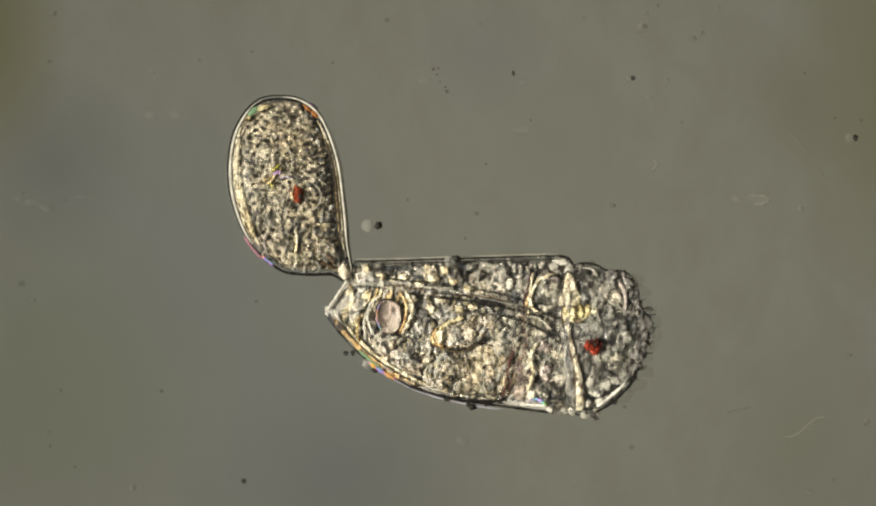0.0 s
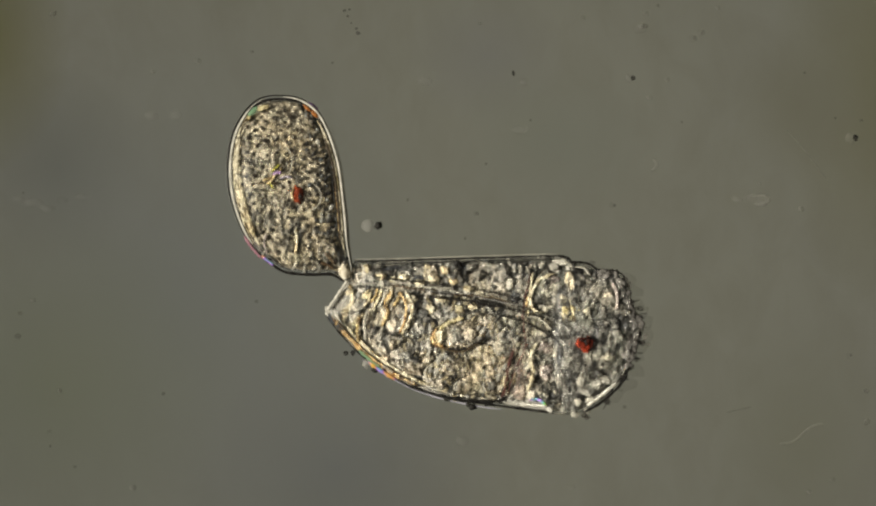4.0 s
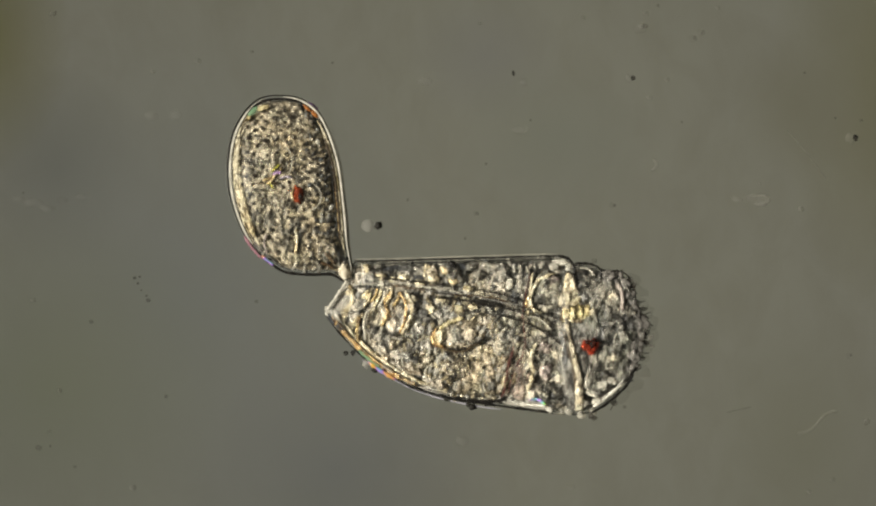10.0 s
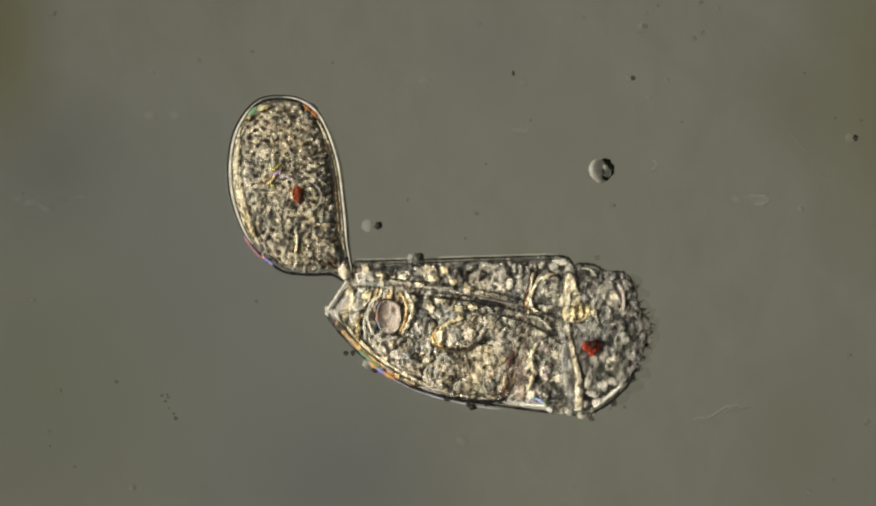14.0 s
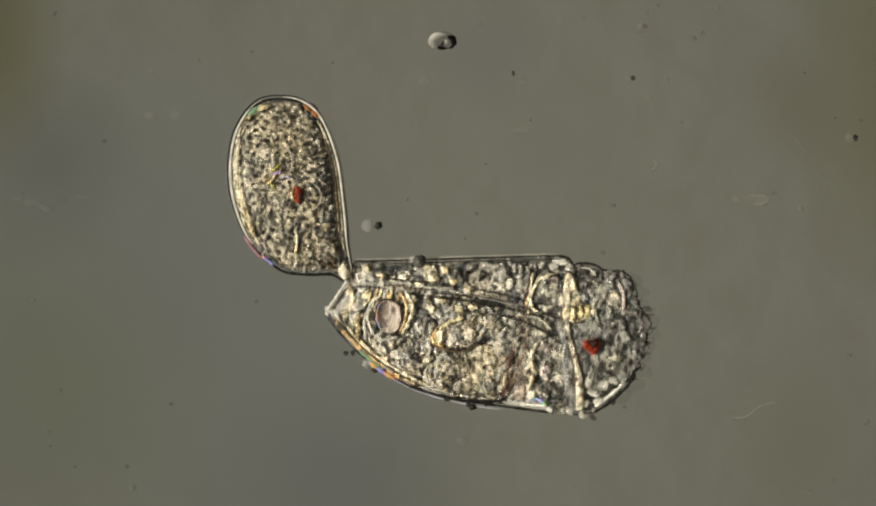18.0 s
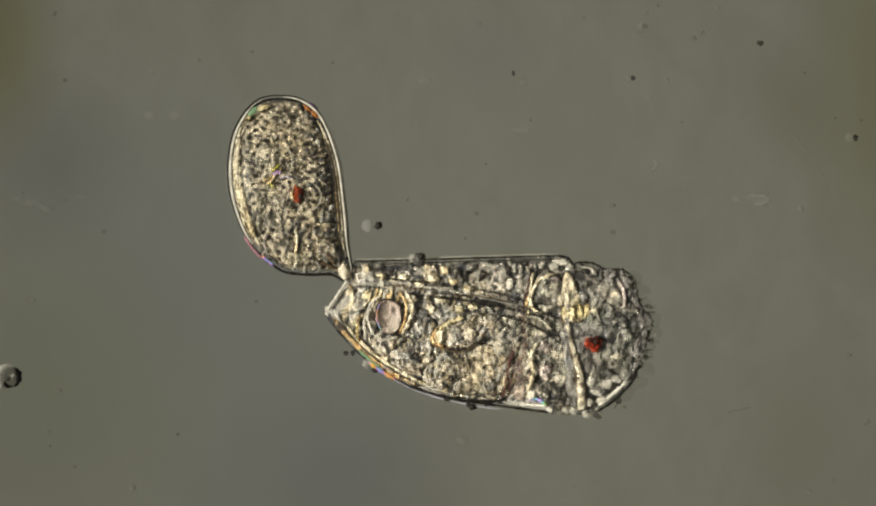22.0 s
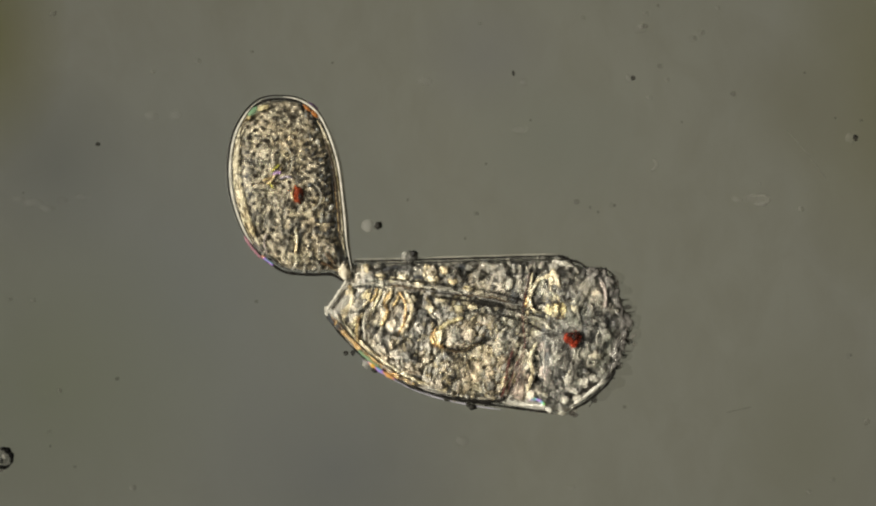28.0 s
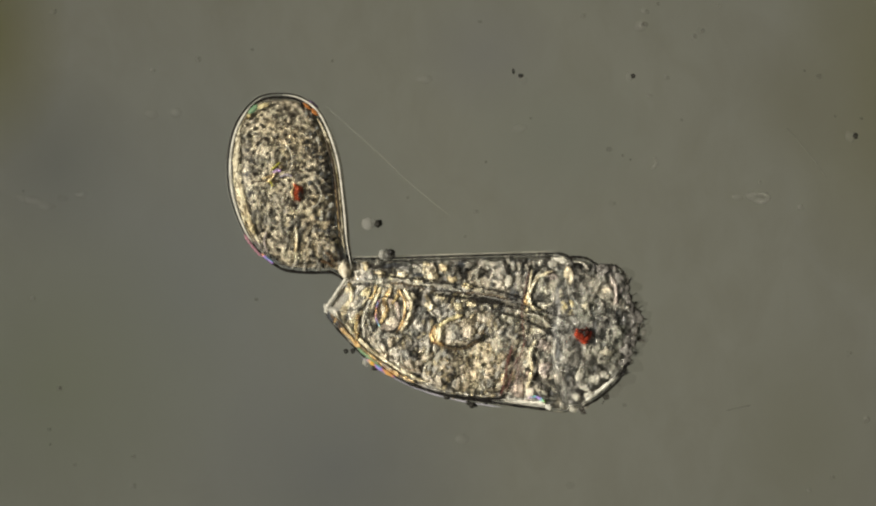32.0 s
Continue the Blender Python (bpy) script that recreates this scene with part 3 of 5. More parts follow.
    part("nucleus", ellipse_outline(492, 285, 36, 32, 20, 8, top(492, 285) - 8.2, wavy=0.2).dome(rough=1.4, n=90, rings=20, cell=10), YOLK, egg, "pale round nucleus")
    spot = part("eyespot", pebble(533, 349, top(533, 349), 10, 15, 6, -8, 3, 0.5, 5), DEEP_RED, egg, "small dark red eyespot")
    part("eyespot_core", pebble(538, 353, top(538, 353) + 3, 4, 7, 4, -12, 3, 0.5, 9), DARK_LINE, spot, "dark core of the eyespot")
    # gleam painted as a golden tube
    part("eyespot_gleam", tube([(527, 336, top(527, 336) + 5), (523, 348, top(523, 348) + 6), (527, 360, top(527, 360) + 5)], taper(2.2)), GOLD, spot, "golden gleam painted beside the eyespot")
    for cx, cy, rx, ry, a0, a1, r, m in ((496, 290, 34, 40, -1.2, 0.9, 1.5, DARK_FIBRE), (496, 290, 28, 34, -1.0, 0.7, 1.3, WHITE_FIBRE), (494, 290, 22, 28, -0.8, 0.9, 1.2, DARK_FIBRE), (492, 284, 40, 38, 2.6, 4.4, 1.2, DARK_FIBRE), (493, 285, 34, 33, 2.7, 4.2, 1.3, WHITE_FIBRE), (548, 352, 28, 26, -1.2, 1.6, 1.4, WHITE_FIBRE), (552, 352, 32, 30, -1.0, 1.3, 1.2, DARK_FIBRE)):
        part("nucleus_ring", tube([(x, y, top(x, y) + 1.6) for x, y in [(cx + rx * math.cos(a), cy + ry * math.sin(a)) for a in np.linspace(a0, a1, 18)]], taper(r)), m, egg, "thin curved line round the nucleus")
    for pts, r, m, lab in (([(450, 329), (470, 328), (484, 327), (500, 330)], 1.6, BROWN_LINE, "brown pigment mark"), ([(470, 324), (486, 318), (500, 308), (506, 298)], 2.3, GOLD, "golden-brown pigment mark"), ([(478, 330), (488, 322), (494, 312)], 2.6, GOLD, "golden-brown pigment mark"),
                           ([(486, 308), (496, 300), (502, 294)], 2.2, OLIVE, "olive pigment mark"), ([(502, 320), (514, 316), (524, 320)], 2.4, LILAC, "pale lilac pigment mark"), ([(490, 314), (497, 309), (504, 310)], 3.6, SHEEN_VIOLET, "violet pigment mark"), ([(480, 326), (486, 330), (490, 338)], 2.2, OLIVE, "olive pigment mark"),
                           ([(531, 408), (532, 426), (531, 444), (529, 456)], 3.2, CREAM, "pale streak in the yolk"), ([(478, 418), (474, 436), (480, 456)], 2.4, ROSY, "rosy streak in the yolk"), ([(582, 452), (592, 462), (600, 474)], 4.0, BROWN_FIBRE, "dark brown patch beside the stalk"), ([(574, 470), (588, 474), (598, 482)], 3.4, BROWN_FIBRE, "dark brown patch beside the stalk")):
        part("pigment_mark", tube([(x, y, top(x, y) + 2.4) for x, y in spline(pts, 5, False)], taper(r)), m, egg, lab)
    part("stalk", pebble(617, 484, 20, 11, 17, 13, -12, 3, 0.3), STALK, egg, "small cream stalk")
    part("stalk_rim", tube([(600, 494, 12), (612, 502, 14), (624, 503, 15), (632, 495, 15), (631, 480, 14), (627, 462, 12)], taper(2.3, 0.5)), DARK_LINE, egg, "dark rim of the stalk")
    return egg


build_egg()

# ---- the rotifer ----
TRUNK = Outline([(581, 557), (588, 547), (602, 525), (618, 500), (634, 468), (700, 466), (860, 461), (1004, 457), (1026, 474), (1042, 540), (1050, 640), (1030, 733), (985, 741), (900, 730), (800, 715), (734, 692), (664, 649), (609, 597)], (830, 590), 26, 5, 6.0)
HEAD = Outline([(1000, 482), (1030, 471), (1064, 473), (1088, 483), (1122, 488), (1139, 515), (1144, 556), (1162, 584), (1150, 622), (1140, 650), (1124, 688), (1088, 722), (1050, 742), (1016, 740), (990, 690), (985, 600), (990, 530)], (1065, 610), 30, 6, 4.5)
ROT_X, ROT_Y = 830, 590
HEAD_X, HEAD_Y = 1055, 610


def over(x, y, lift=0.0):
    return (x, y, float(TRUNK.top(x, y)) + lift)


def over_head(x, y, lift=0.0):
    return (x, y, float(HEAD.top(x, y)) + lift)


def path_over(ctrl, lift, where=over, steps=8):
    wob = lambda a, b: 1.8 * noise.noise(Vector((a / 9, b / 9, 2.5)))
    return [where(x + wob(x, y), y + wob(y, x), lift) for x, y in spline(ctrl, steps, False)]


def organ(name, parent, o, mat, label, line=None, line_mat=DARK_FIBRE, rough=2.0):
    ob = part(name, o.dome(rough=0.45 * rough, n=110, rings=26, seed=o.c[0]), mat, parent, label)
    if line:
        part(name + "_wall", tube([(x, y, o.base + o.height * 0.75) for x, y in o.ring(1.0, 72)], lambda q: line * (0.75 + 0.45 * math.sin(q * 12.57 + o.c[0])), True), line_mat, ob, "thin wall round it")
    return ob


def build_rotifer():
    rot = thing("rotifer", ROT_X, ROT_Y, 0, "glassy granular rotifer with a red eye and ciliated crown", "rotifer")
    part("trunk", TRUNK.dome(0.992, -3, rings=120, n=720, rough=2.4, seed=1, cell=10), FLESH, rot, "mottled grey translucent body")

    gut = lambda x, y: y > 575 + (x - 760) * 0.05 and 700 < x < 940
    clear = lambda x, y: ((x - 697) / 28) ** 2 + ((y - 564) / 36) ** 2 < 1
    part("granule_field", granules(scatter(TRUNK, 11.5, 7000, lambda x, y: not gut(x, y) and not clear(x, y) and (x > 668 or (x + y) % 3 < 1), seed=21), TRUNK, 2.3, 4.8, seed=6, lift=0.5), GRAIN_BODY, rot, "grey and cream body granules", kind="stuff")
    part("granule_field", granules(scatter(TRUNK, 10.0, 7000, lambda x, y: gut(x, y) and not clear(x, y), seed=22), TRUNK, 2.3, 4.8, seed=8, lift=1), GRAIN_GUT, rot, "cream and brown gut granules", kind="stuff")
    clear_part("cuticle", TRUNK.dome(0.982, 3, swell=10, rings=80, n=460, rough=0.8, seed=12, cell=24), SKIN, rot, "clear glossy cuticle")

    band = lambda x, y: y < 500 + 0.14 * (x - 640)
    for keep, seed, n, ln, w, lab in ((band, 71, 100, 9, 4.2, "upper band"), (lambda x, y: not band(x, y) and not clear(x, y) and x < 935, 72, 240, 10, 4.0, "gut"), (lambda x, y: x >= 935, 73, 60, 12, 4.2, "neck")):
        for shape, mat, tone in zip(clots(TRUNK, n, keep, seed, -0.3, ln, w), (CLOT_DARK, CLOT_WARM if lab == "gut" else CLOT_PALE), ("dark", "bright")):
            part("relief_clot_field", shape, mat, rot, f"soft {tone} clots of painted relief in the {lab}", kind="stuff")
    top_strip = scatter(TRUNK, 11.0, 14000, lambda x, y: y < 486 and x < 1000 and not 628 < x < 640, seed=27)
    part("granule_field", granules(top_strip, TRUNK, 2.0, 4.4, seed=12, lift=1), GRAIN_BODY, rot, "grey granules along the upper edge", kind="stuff")

    t0 = lambda x, y: float(TRUNK.top(x, y))
    # edges of the lorica
    edge = [(x, y, 16) for x, y in spline([(634, 467), (700, 466), (860, 461), (1004, 457)], 16, False)]
    part("upper_edge", tube(edge, lambda q: 1.35 + 0.5 * math.sin(q * 37) * math.sin(q * 91 + 1)), DARK_LINE, rot, "dark upper edge of the lorica")
    part("upper_edge_line", tube([(x, y - 3.2, 10) for x, y, h in edge], taper(0.9, 0.6)), WHITE_FIBRE, rot, "bright line above the edge")
    part("inner_edge", tube([(x, y + 6, 27) for x, y, h in edge[len(edge) // 4:]], taper(1.2, 0.6)), DARK_FIBRE, rot, "second dark line of the edge")
    part("corner_plate", tube([(x, y, 26) for x, y in spline([(998, 457), (1014, 461), (1026, 474), (1030, 492)], 8, False)], taper(2.8, 0.5)), DARK_LINE, rot, "dark corner of the lorica")
    lower = [(x, y - 1, 12) for x, y in spline([(735, 689), (800, 712), (900, 727), (985, 738)], 14, False)]
    part("lower_edge", tube([(x, y, 26) for x, y, h in lower], taper(2.5, 0.5)), DARK_LINE, rot, "dark lower edge of the lorica")
    part("lower_edge_band", tube([(x, y, 29) for x, y in spline([(778, 704), (812, 712), (850, 717), (892, 717), (906, 708)], 8, False)], taper(3.2, 0.4)), DARK_LINE, rot, "thick dark band under the gut")
    part("lower_edge_line", tube([(x + 1, y - 7, 22) for x, y, h in lower], taper(0.9)), WHITE_LINE, rot, "bright line inside the edge")
    hind = spline([(583, 562), (610, 598), (664, 650), (734, 692), (770, 703)], 14, False)
    part("hind_edge", tube([(x, y, 9) for x, y in hind], taper(1.6, 0.5)), DARK_LINE, rot, "dark hind edge of the lorica")
    part("hind_layer", tube([(x + 5, y - 5, 18) for x, y in hind[4:46]], taper(4.2), flat=0.6), ORANGE, rot, "golden layer along the hind edge")
    part("hind_layer", tube([(x + 13, y - 11, 26) for x, y in hind[6:50]], taper(3.6), flat=0.6), CREAM, rot, "cream layer along the hind edge")
    part("hind_fold", tube([(x + 9, y - 8, 27) for x, y in hind[6:44]], taper(1.5)), BROWN_LINE, rot, "brown fold along the hind edge")
    part("iridescent_edge", tube([(x, y, 16) for x, y in hind[27:38]], taper(4.6)), IRIS, rot, "iridescent coloured patch of the hind edge")
    part("hind_sheen", tube([(x + 3, y - 3, 19) for x, y in hind[22:32]], taper(3.6), flat=0.6), SHEEN_GREEN, rot, "green iridescent patch of the hind edge")
    # gleam painted as a lilac tube along the edge
    part("painted_outer_gleam", tube([(x, y, 8) for x, y in spline([(646, 642), (700, 676), (760, 704), (830, 722), (900, 733)], 10, False)], taper(1.7, 0.3)), LILAC_FAINT, rot, "faint lilac gleam painted outside the lower edge")
    part("tail_edge", tube([(x, y, 30) for x, y in spline([(622, 502), (606, 526), (587, 554)], 8, False)], taper(3.4, 0.6)), WHITE_LINE, rot, "bright edge of the tail plate")
    part("tail_tip", pebble(589, 558, 10, 6, 8, 6, 30, 2), WHITE_LINE, rot, "pale pointed tail tip")
    plate = Outline([(590, 557), (606, 530), (622, 510), (650, 514), (654, 545), (640, 578), (616, 584), (600, 572)], (620, 548), 6, t0(620, 548) - 7, 2.2)
    part("tail_sheet", plate.dome(n=90, rings=20, rough=1.2, cell=16), CLEAR_PALE, rot, "clear pale sheet of the tail plate")
    for x, y, r in ((612, 530, 8), (628, 520, 7), (640, 545, 7), (622, 556, 8), (640, 574, 8), (655, 528, 6)):
        part("tail_plate", pebble(x, y, over(x, y)[2] + 1, r * 0.8, r * 1.5, 2.5, 15 + x % 30, 3, 0.9, x), CREAM if x % 3 else FLESH, rot, "pale flake in the tail plate")
    for pts, r, m, lab in (([(626, 508), (632, 526), (630, 544)], 4.0, CREAM, "cream band of the tail plate"), ([(646, 566), (640, 590), (642, 612)], 3.6, GOLD, "golden band of the tail plate"),
                           ([(656, 556), (652, 582), (656, 610)], 2.6, WHITE_FIBRE, "bright band of the tail plate"), ([(606, 556), (612, 574), (624, 592)], 2.6, DARK_FIBRE, "dark band of the tail plate"),
                           ([(596, 552), (604, 538), (612, 520)], 3.0, BULGE, "pale band of the tail plate"), ([(664, 548), (670, 566), (662, 588)], 1.6, DARK_FIBRE, "dark band of the tail plate")):
        part("tail_band", tube(path_over(pts, 6), taper(r), flat=0.6), m, rot, lab)
    part("foot_groove", tube(path_over([(628, 508), (650, 507), (678, 508)], 6), taper(1.3)), WHITE_FIBRE, rot, "bright groove above the bladder")
    part("foot_groove_line", tube(path_over([(630, 513), (655, 512), (684, 516)], 6), taper(1.5)), DARK_LINE, rot, "dark groove line")
    for k, (x0, x1, y) in enumerate(((640, 668, 478), (636, 660, 490), (668, 672, 486), (648, 652, 482))):
        part("neck_line", tube(path_over([(x0, y - 8 * (k > 1)), ((x0 + x1) / 2, y), (x1, y + 12 * (k > 1))], 5), taper(1.6)), (DARK_LINE, WHITE_LINE)[k % 2], rot, "short line beside the stalk")

    # organs
    t = lambda x, y: float(TRUNK.top(x, y))
    bowl = ellipse_outline(697, 566, 24, 33, -10, 12, t(695, 562) + 2.5, wavy=0.25)
    bladder = part("bladder", dish(bowl, 10), PINK, rot, "pinkish clear hollow bladder")
    part("bladder_wall", tube([(x, y, bowl.base + 8) for x, y in bowl.ring(1.0, 72)], lambda q: 1.2 + 0.7 * math.sin(6.28 * q + 0.4), True), DARK_FIBRE, bladder, "thin dark wall round it")
    part("iridescent_edge", tube(path_over([(681, 540), (676, 556), (676, 574), (682, 590)], 13), taper(1.2)), IRIS, bladder, "iridescent crescent of the bladder")
    part("bladder_crescent", tube(path_over([(678, 528), (662, 548), (659, 572), (668, 598)], 8), taper(2.4)), WHITE_LINE, bladder, "bright crescent beside the bladder")
    part("bladder_crescent", tube(path_over([(672, 600), (690, 608), (712, 602)], 7), taper(2.4)), WHITE_FIBRE, bladder, "bright crescent below the bladder")
    part("bladder_crescent", tube(path_over([(726, 520), (738, 546), (734, 572), (720, 596)], 9), taper(4.2)), CREAM, rot, "golden cream crescent beside the bladder")
    part("bladder_crescent", tube(path_over([(716, 522), (727, 548), (724, 576), (714, 598)], 10), taper(2.6)), ORANGE, rot, "golden crescent beside the bladder")
    part("bladder_fold", tube(path_over([(700, 520), (690, 542), (694, 560), (682, 584)], 0.5), taper(4.2), flat=0.6), GOLD, rot, "golden fold under the bladder")
    part("bladder_fold", tube(path_over([(684, 518), (674, 540), (668, 560)], 0.5), taper(3.4), flat=0.6), CREAM, rot, "cream fold under the bladder")
    for k, (x, y) in enumerate(((664, 522), (676, 516), (690, 522), (703, 518), (716, 522))):
        part("bladder_fold", tube(path_over([(x, y), (x - 4, y + 14), (x - 12, y + 26)], 1.5), taper(2.6), flat=0.7), (CREAM, GOLD, WHITE_FIBRE)[k % 3], rot, "short pale fold beside the bladder")
    part("bladder_fold", tube(path_over([(708, 530), (704, 556), (712, 580)], 0.5), taper(2.0), flat=0.6), DARK_FIBRE, rot, "dark fold under the bladder")
    organ("stomach", rot, ellipse_outline(824, 598, 46, 27, -6, 4.6, t(822, 600) - 3.4, 2.2, 0.3), GUT, "rounded granular stomach", 1.1, BROWN_FIBRE, 6)
    part("stomach_rim", tube(path_over([(788, 590), (800, 578), (816, 572), (830, 568)], 5), taper(5.0), flat=0.45), YELLOW, rot, "yellow rim of the stomach")
    part("stomach_rim", tube(path_over([(800, 622), (822, 624), (846, 618), (862, 606)], 6), taper(2.4), flat=0.6), DARK_LINE, rot, "dark lower rim of the stomach")
    part("stomach_patch", pebble(818, 600, t(818, 600) + 2, 13, 16, 3, 10, 3, 0.9, 3), GLAND, rot, "grey-green patch of the stomach")
    part("stomach_patch", pebble(842, 598, t(842, 598) + 3, 8, 13, 3, 0, 3, 0.9, 5), GUT, rot, "cream patch of the stomach")
    part("stomach_rim", tube(path_over([(783, 586), (774, 602), (780, 616), (796, 622)], 6), taper(3.6), flat=0.6), ORANGE, rot, "golden rim of the stomach")
    part("stomach_gland", pebble(787, 600, t(789, 600) + 3, 11, 15, 4, 20, 3, 0.8, 2), CREAM, rot, "bright cream gland at the stomach")
    organ("gut_lobe", rot, ellipse_outline(845, 650, 60, 36, 4, 3.4, t(845, 648) - 3.6, 2.0, 0.5), GUT, "granular gut lobe", 1.2, WALL_FIBRE, 6)
    organ("gland", rot, ellipse_outline(976, 524, 31, 36, 8, 8, t(974, 526) - 4, 2.4, 0.2), GLAND, "clear grey gland", 1.4, DARK_FIBRE, 5)
    part("gland_patch", pebble(985, 502, t(985, 502) + 4, 13, 9, 3, 0, 3, 0.8, 4), ROSY, rot, "rosy patch of the gland")
    part("gland_patch", pebble(975, 538, t(975, 538) + 4, 11, 8, 3, 20, 3, 0.9, 6), CLOT_DARK, rot, "dim patch of the gland")
    part("gland_patch", pebble(943, 541, t(943, 541) + 5, 4, 9, 3, 0, 3, 0.6, 8), ORANGE, rot, "orange-brown patch beside the gland")
    part("gland_patch", pebble(735, 536, t(735, 536) + 6, 11, 7, 3, 10, 3, 0.8, 9), CREAM, rot, "cream patch under the muscle band")
    part("gland_rim", tube(path_over([(992, 490), (966, 500), (950, 528), (953, 552), (970, 560)], 7), taper(4.0), flat=0.6), CREAM, rot, "bright rim of the gland")
    organ("gland", rot, ellipse_outline(985, 657, 34, 56, 6, 4.6, t(985, 655) - 3.2, 2.4, 0.3), GLAND, "large clear grey gland", 1.4, DARK_FIBRE, 7)
    for x, y, rx, ry, m in ((976, 622, 11, 8, ROSY), (992, 640, 9, 12, FLESH), (978, 664, 9, 13, ROSY), (996, 676, 10, 8, FLESH), (984, 692, 9, 10, CLOT_DARK)):
        part("gland_patch", pebble(x, y, t(x, y) + 2, rx, ry, 3, x % 40, 3, 0.9, y), m, rot, "mottled patch of the gland")
    part("gland_rim", tube(path_over([(960, 612), (950, 640), (954, 670), (944, 700)], 8), taper(4.4), flat=0.6), CREAM, rot, "cream rim of the gland")
    organ("valve", rot, ellipse_outline(968, 578, 24, 11, 22, 5, t(968, 578) + 1), GLAND, "leaf-shaped valve", 1.5, DARK_FIBRE, 3)
    part("valve_edge", tube(path_over([(942, 566), (962, 568), (988, 590)], 9), taper(1.8)), WHITE_FIBRE, rot, "bright valve edge")
    organ("pink_gland", rot, ellipse_outline(932, 676, 17, 40, 8, 4, t(928, 684) - 1.5, 2.0, 0.5), PINK, "pinkish gland beside the gut", 0.9, WALL_FIBRE, 5)
    part("pink_wall", tube(path_over([(920, 620), (912, 646), (908, 668), (904, 690), (898, 712)], 7), taper(3.2)), RED_BROWN, rot, "reddish brown wall between gut and neck")
    part("pink_wall", tube(path_over([(926, 650), (928, 672), (924, 690)], 7), taper(1.5)), ROSE_FIBRE, rot, "thin reddish wall beside the gut")
    part("oil_drop", pebble(904, 682, t(904, 682) + 2, 5, 12, 4, 0, 2), CREAM, rot, "bright oil drop")
    sheet = Outline([(890, 714), (920, 704), (955, 708), (985, 722), (992, 736), (950, 733), (915, 727)], (942, 720), 5, t(942, 716) - 5, 2.2)
    part("lower_plate", sheet.dome(n=90, rings=18, rough=1.0, cell=14), CLEAR_PALE, rot, "clear pale plate at the lower edge")
    # plate highlights painted as pale lumps
    part("painted_plate_gleam", tube(path_over([(930, 722), (956, 724), (978, 728)], 5), taper(3.2), flat=0.5), WHITE_LINE, rot, "bright gleam painted on the plate")
    part("painted_plate_gleam", pebble(984, 732, 30, 7, 5, 4, 30, 2, 0.4), WHITE_LINE, rot, "bright corner of the plate")
    part("iridescent_edge", tube([(x, y, 28) for x, y in spline([(946, 716), (962, 714), (978, 724)], 6, False)], taper(3.2)), IRIS, rot, "iridescent patch near the lower edge")
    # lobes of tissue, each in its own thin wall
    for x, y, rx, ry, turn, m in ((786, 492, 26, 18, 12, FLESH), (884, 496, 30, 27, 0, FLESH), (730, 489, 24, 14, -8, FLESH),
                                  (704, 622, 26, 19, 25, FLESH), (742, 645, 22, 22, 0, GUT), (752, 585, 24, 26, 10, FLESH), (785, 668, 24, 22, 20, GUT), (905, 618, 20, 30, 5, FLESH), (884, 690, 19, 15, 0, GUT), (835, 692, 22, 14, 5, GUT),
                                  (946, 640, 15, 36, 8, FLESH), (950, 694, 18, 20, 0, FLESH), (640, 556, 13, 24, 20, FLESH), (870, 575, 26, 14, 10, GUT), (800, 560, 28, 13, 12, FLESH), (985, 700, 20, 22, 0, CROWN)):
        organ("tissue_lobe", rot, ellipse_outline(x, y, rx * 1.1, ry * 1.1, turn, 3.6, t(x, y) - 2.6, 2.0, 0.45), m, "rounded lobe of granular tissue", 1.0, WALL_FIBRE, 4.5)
        # bright arc on the light's side paints relief onto the lobe
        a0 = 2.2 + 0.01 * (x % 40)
        part("painted_lobe_gleam", tube([(x + rx * math.cos(a), y + ry * math.sin(a), t(x, y) + 2.0) for a in np.linspace(a0, a0 + 1.4, 10)], taper(2.0), flat=0.6), WHITE_FIBRE if x % 3 else CREAM, rot, "bright edge of a lobe")
    part("gut_partition", tube(path_over([(778, 588), (780, 604), (790, 620)], 6), taper(2.4)), GOLD, rot, "golden-brown partition of the gut")
    part("gut_partition", tube(path_over([(792, 623), (826, 628), (858, 613)], 7), taper(1.9)), BROWN_LINE, rot, "dark brown partition of the gut")
    part("gut_partition", tube(path_over([(700, 640), (728, 662), (748, 668)], 6), taper(1.3)), BROWN_FIBRE, rot, "dark brown partition of the gut")
    for x, y, rx, ry in ((1002, 468, 13, 6), (1018, 478, 6, 9), (990, 476, 8, 5), (776, 500, 9, 10), (766, 480, 7, 6), (838, 516, 8, 5), (912, 508, 6, 10), (656, 480, 7, 8), (684, 494, 9, 5), (722, 496, 9, 6), (704, 500, 8, 5), (796, 484, 9, 7), (812, 502, 8, 8), (752, 506, 9, 6), (790, 534, 10, 5), (846, 549, 9, 4), (770, 552, 8, 8), (822, 552, 9, 6)):
        part("pale_patch", pebble(x, y, t(x, y) + 3, rx, ry, 3, 10, 3, 0.7, x), WHITE_FIBRE if x > 900 else CREAM, rot, "pale patch of tissue")
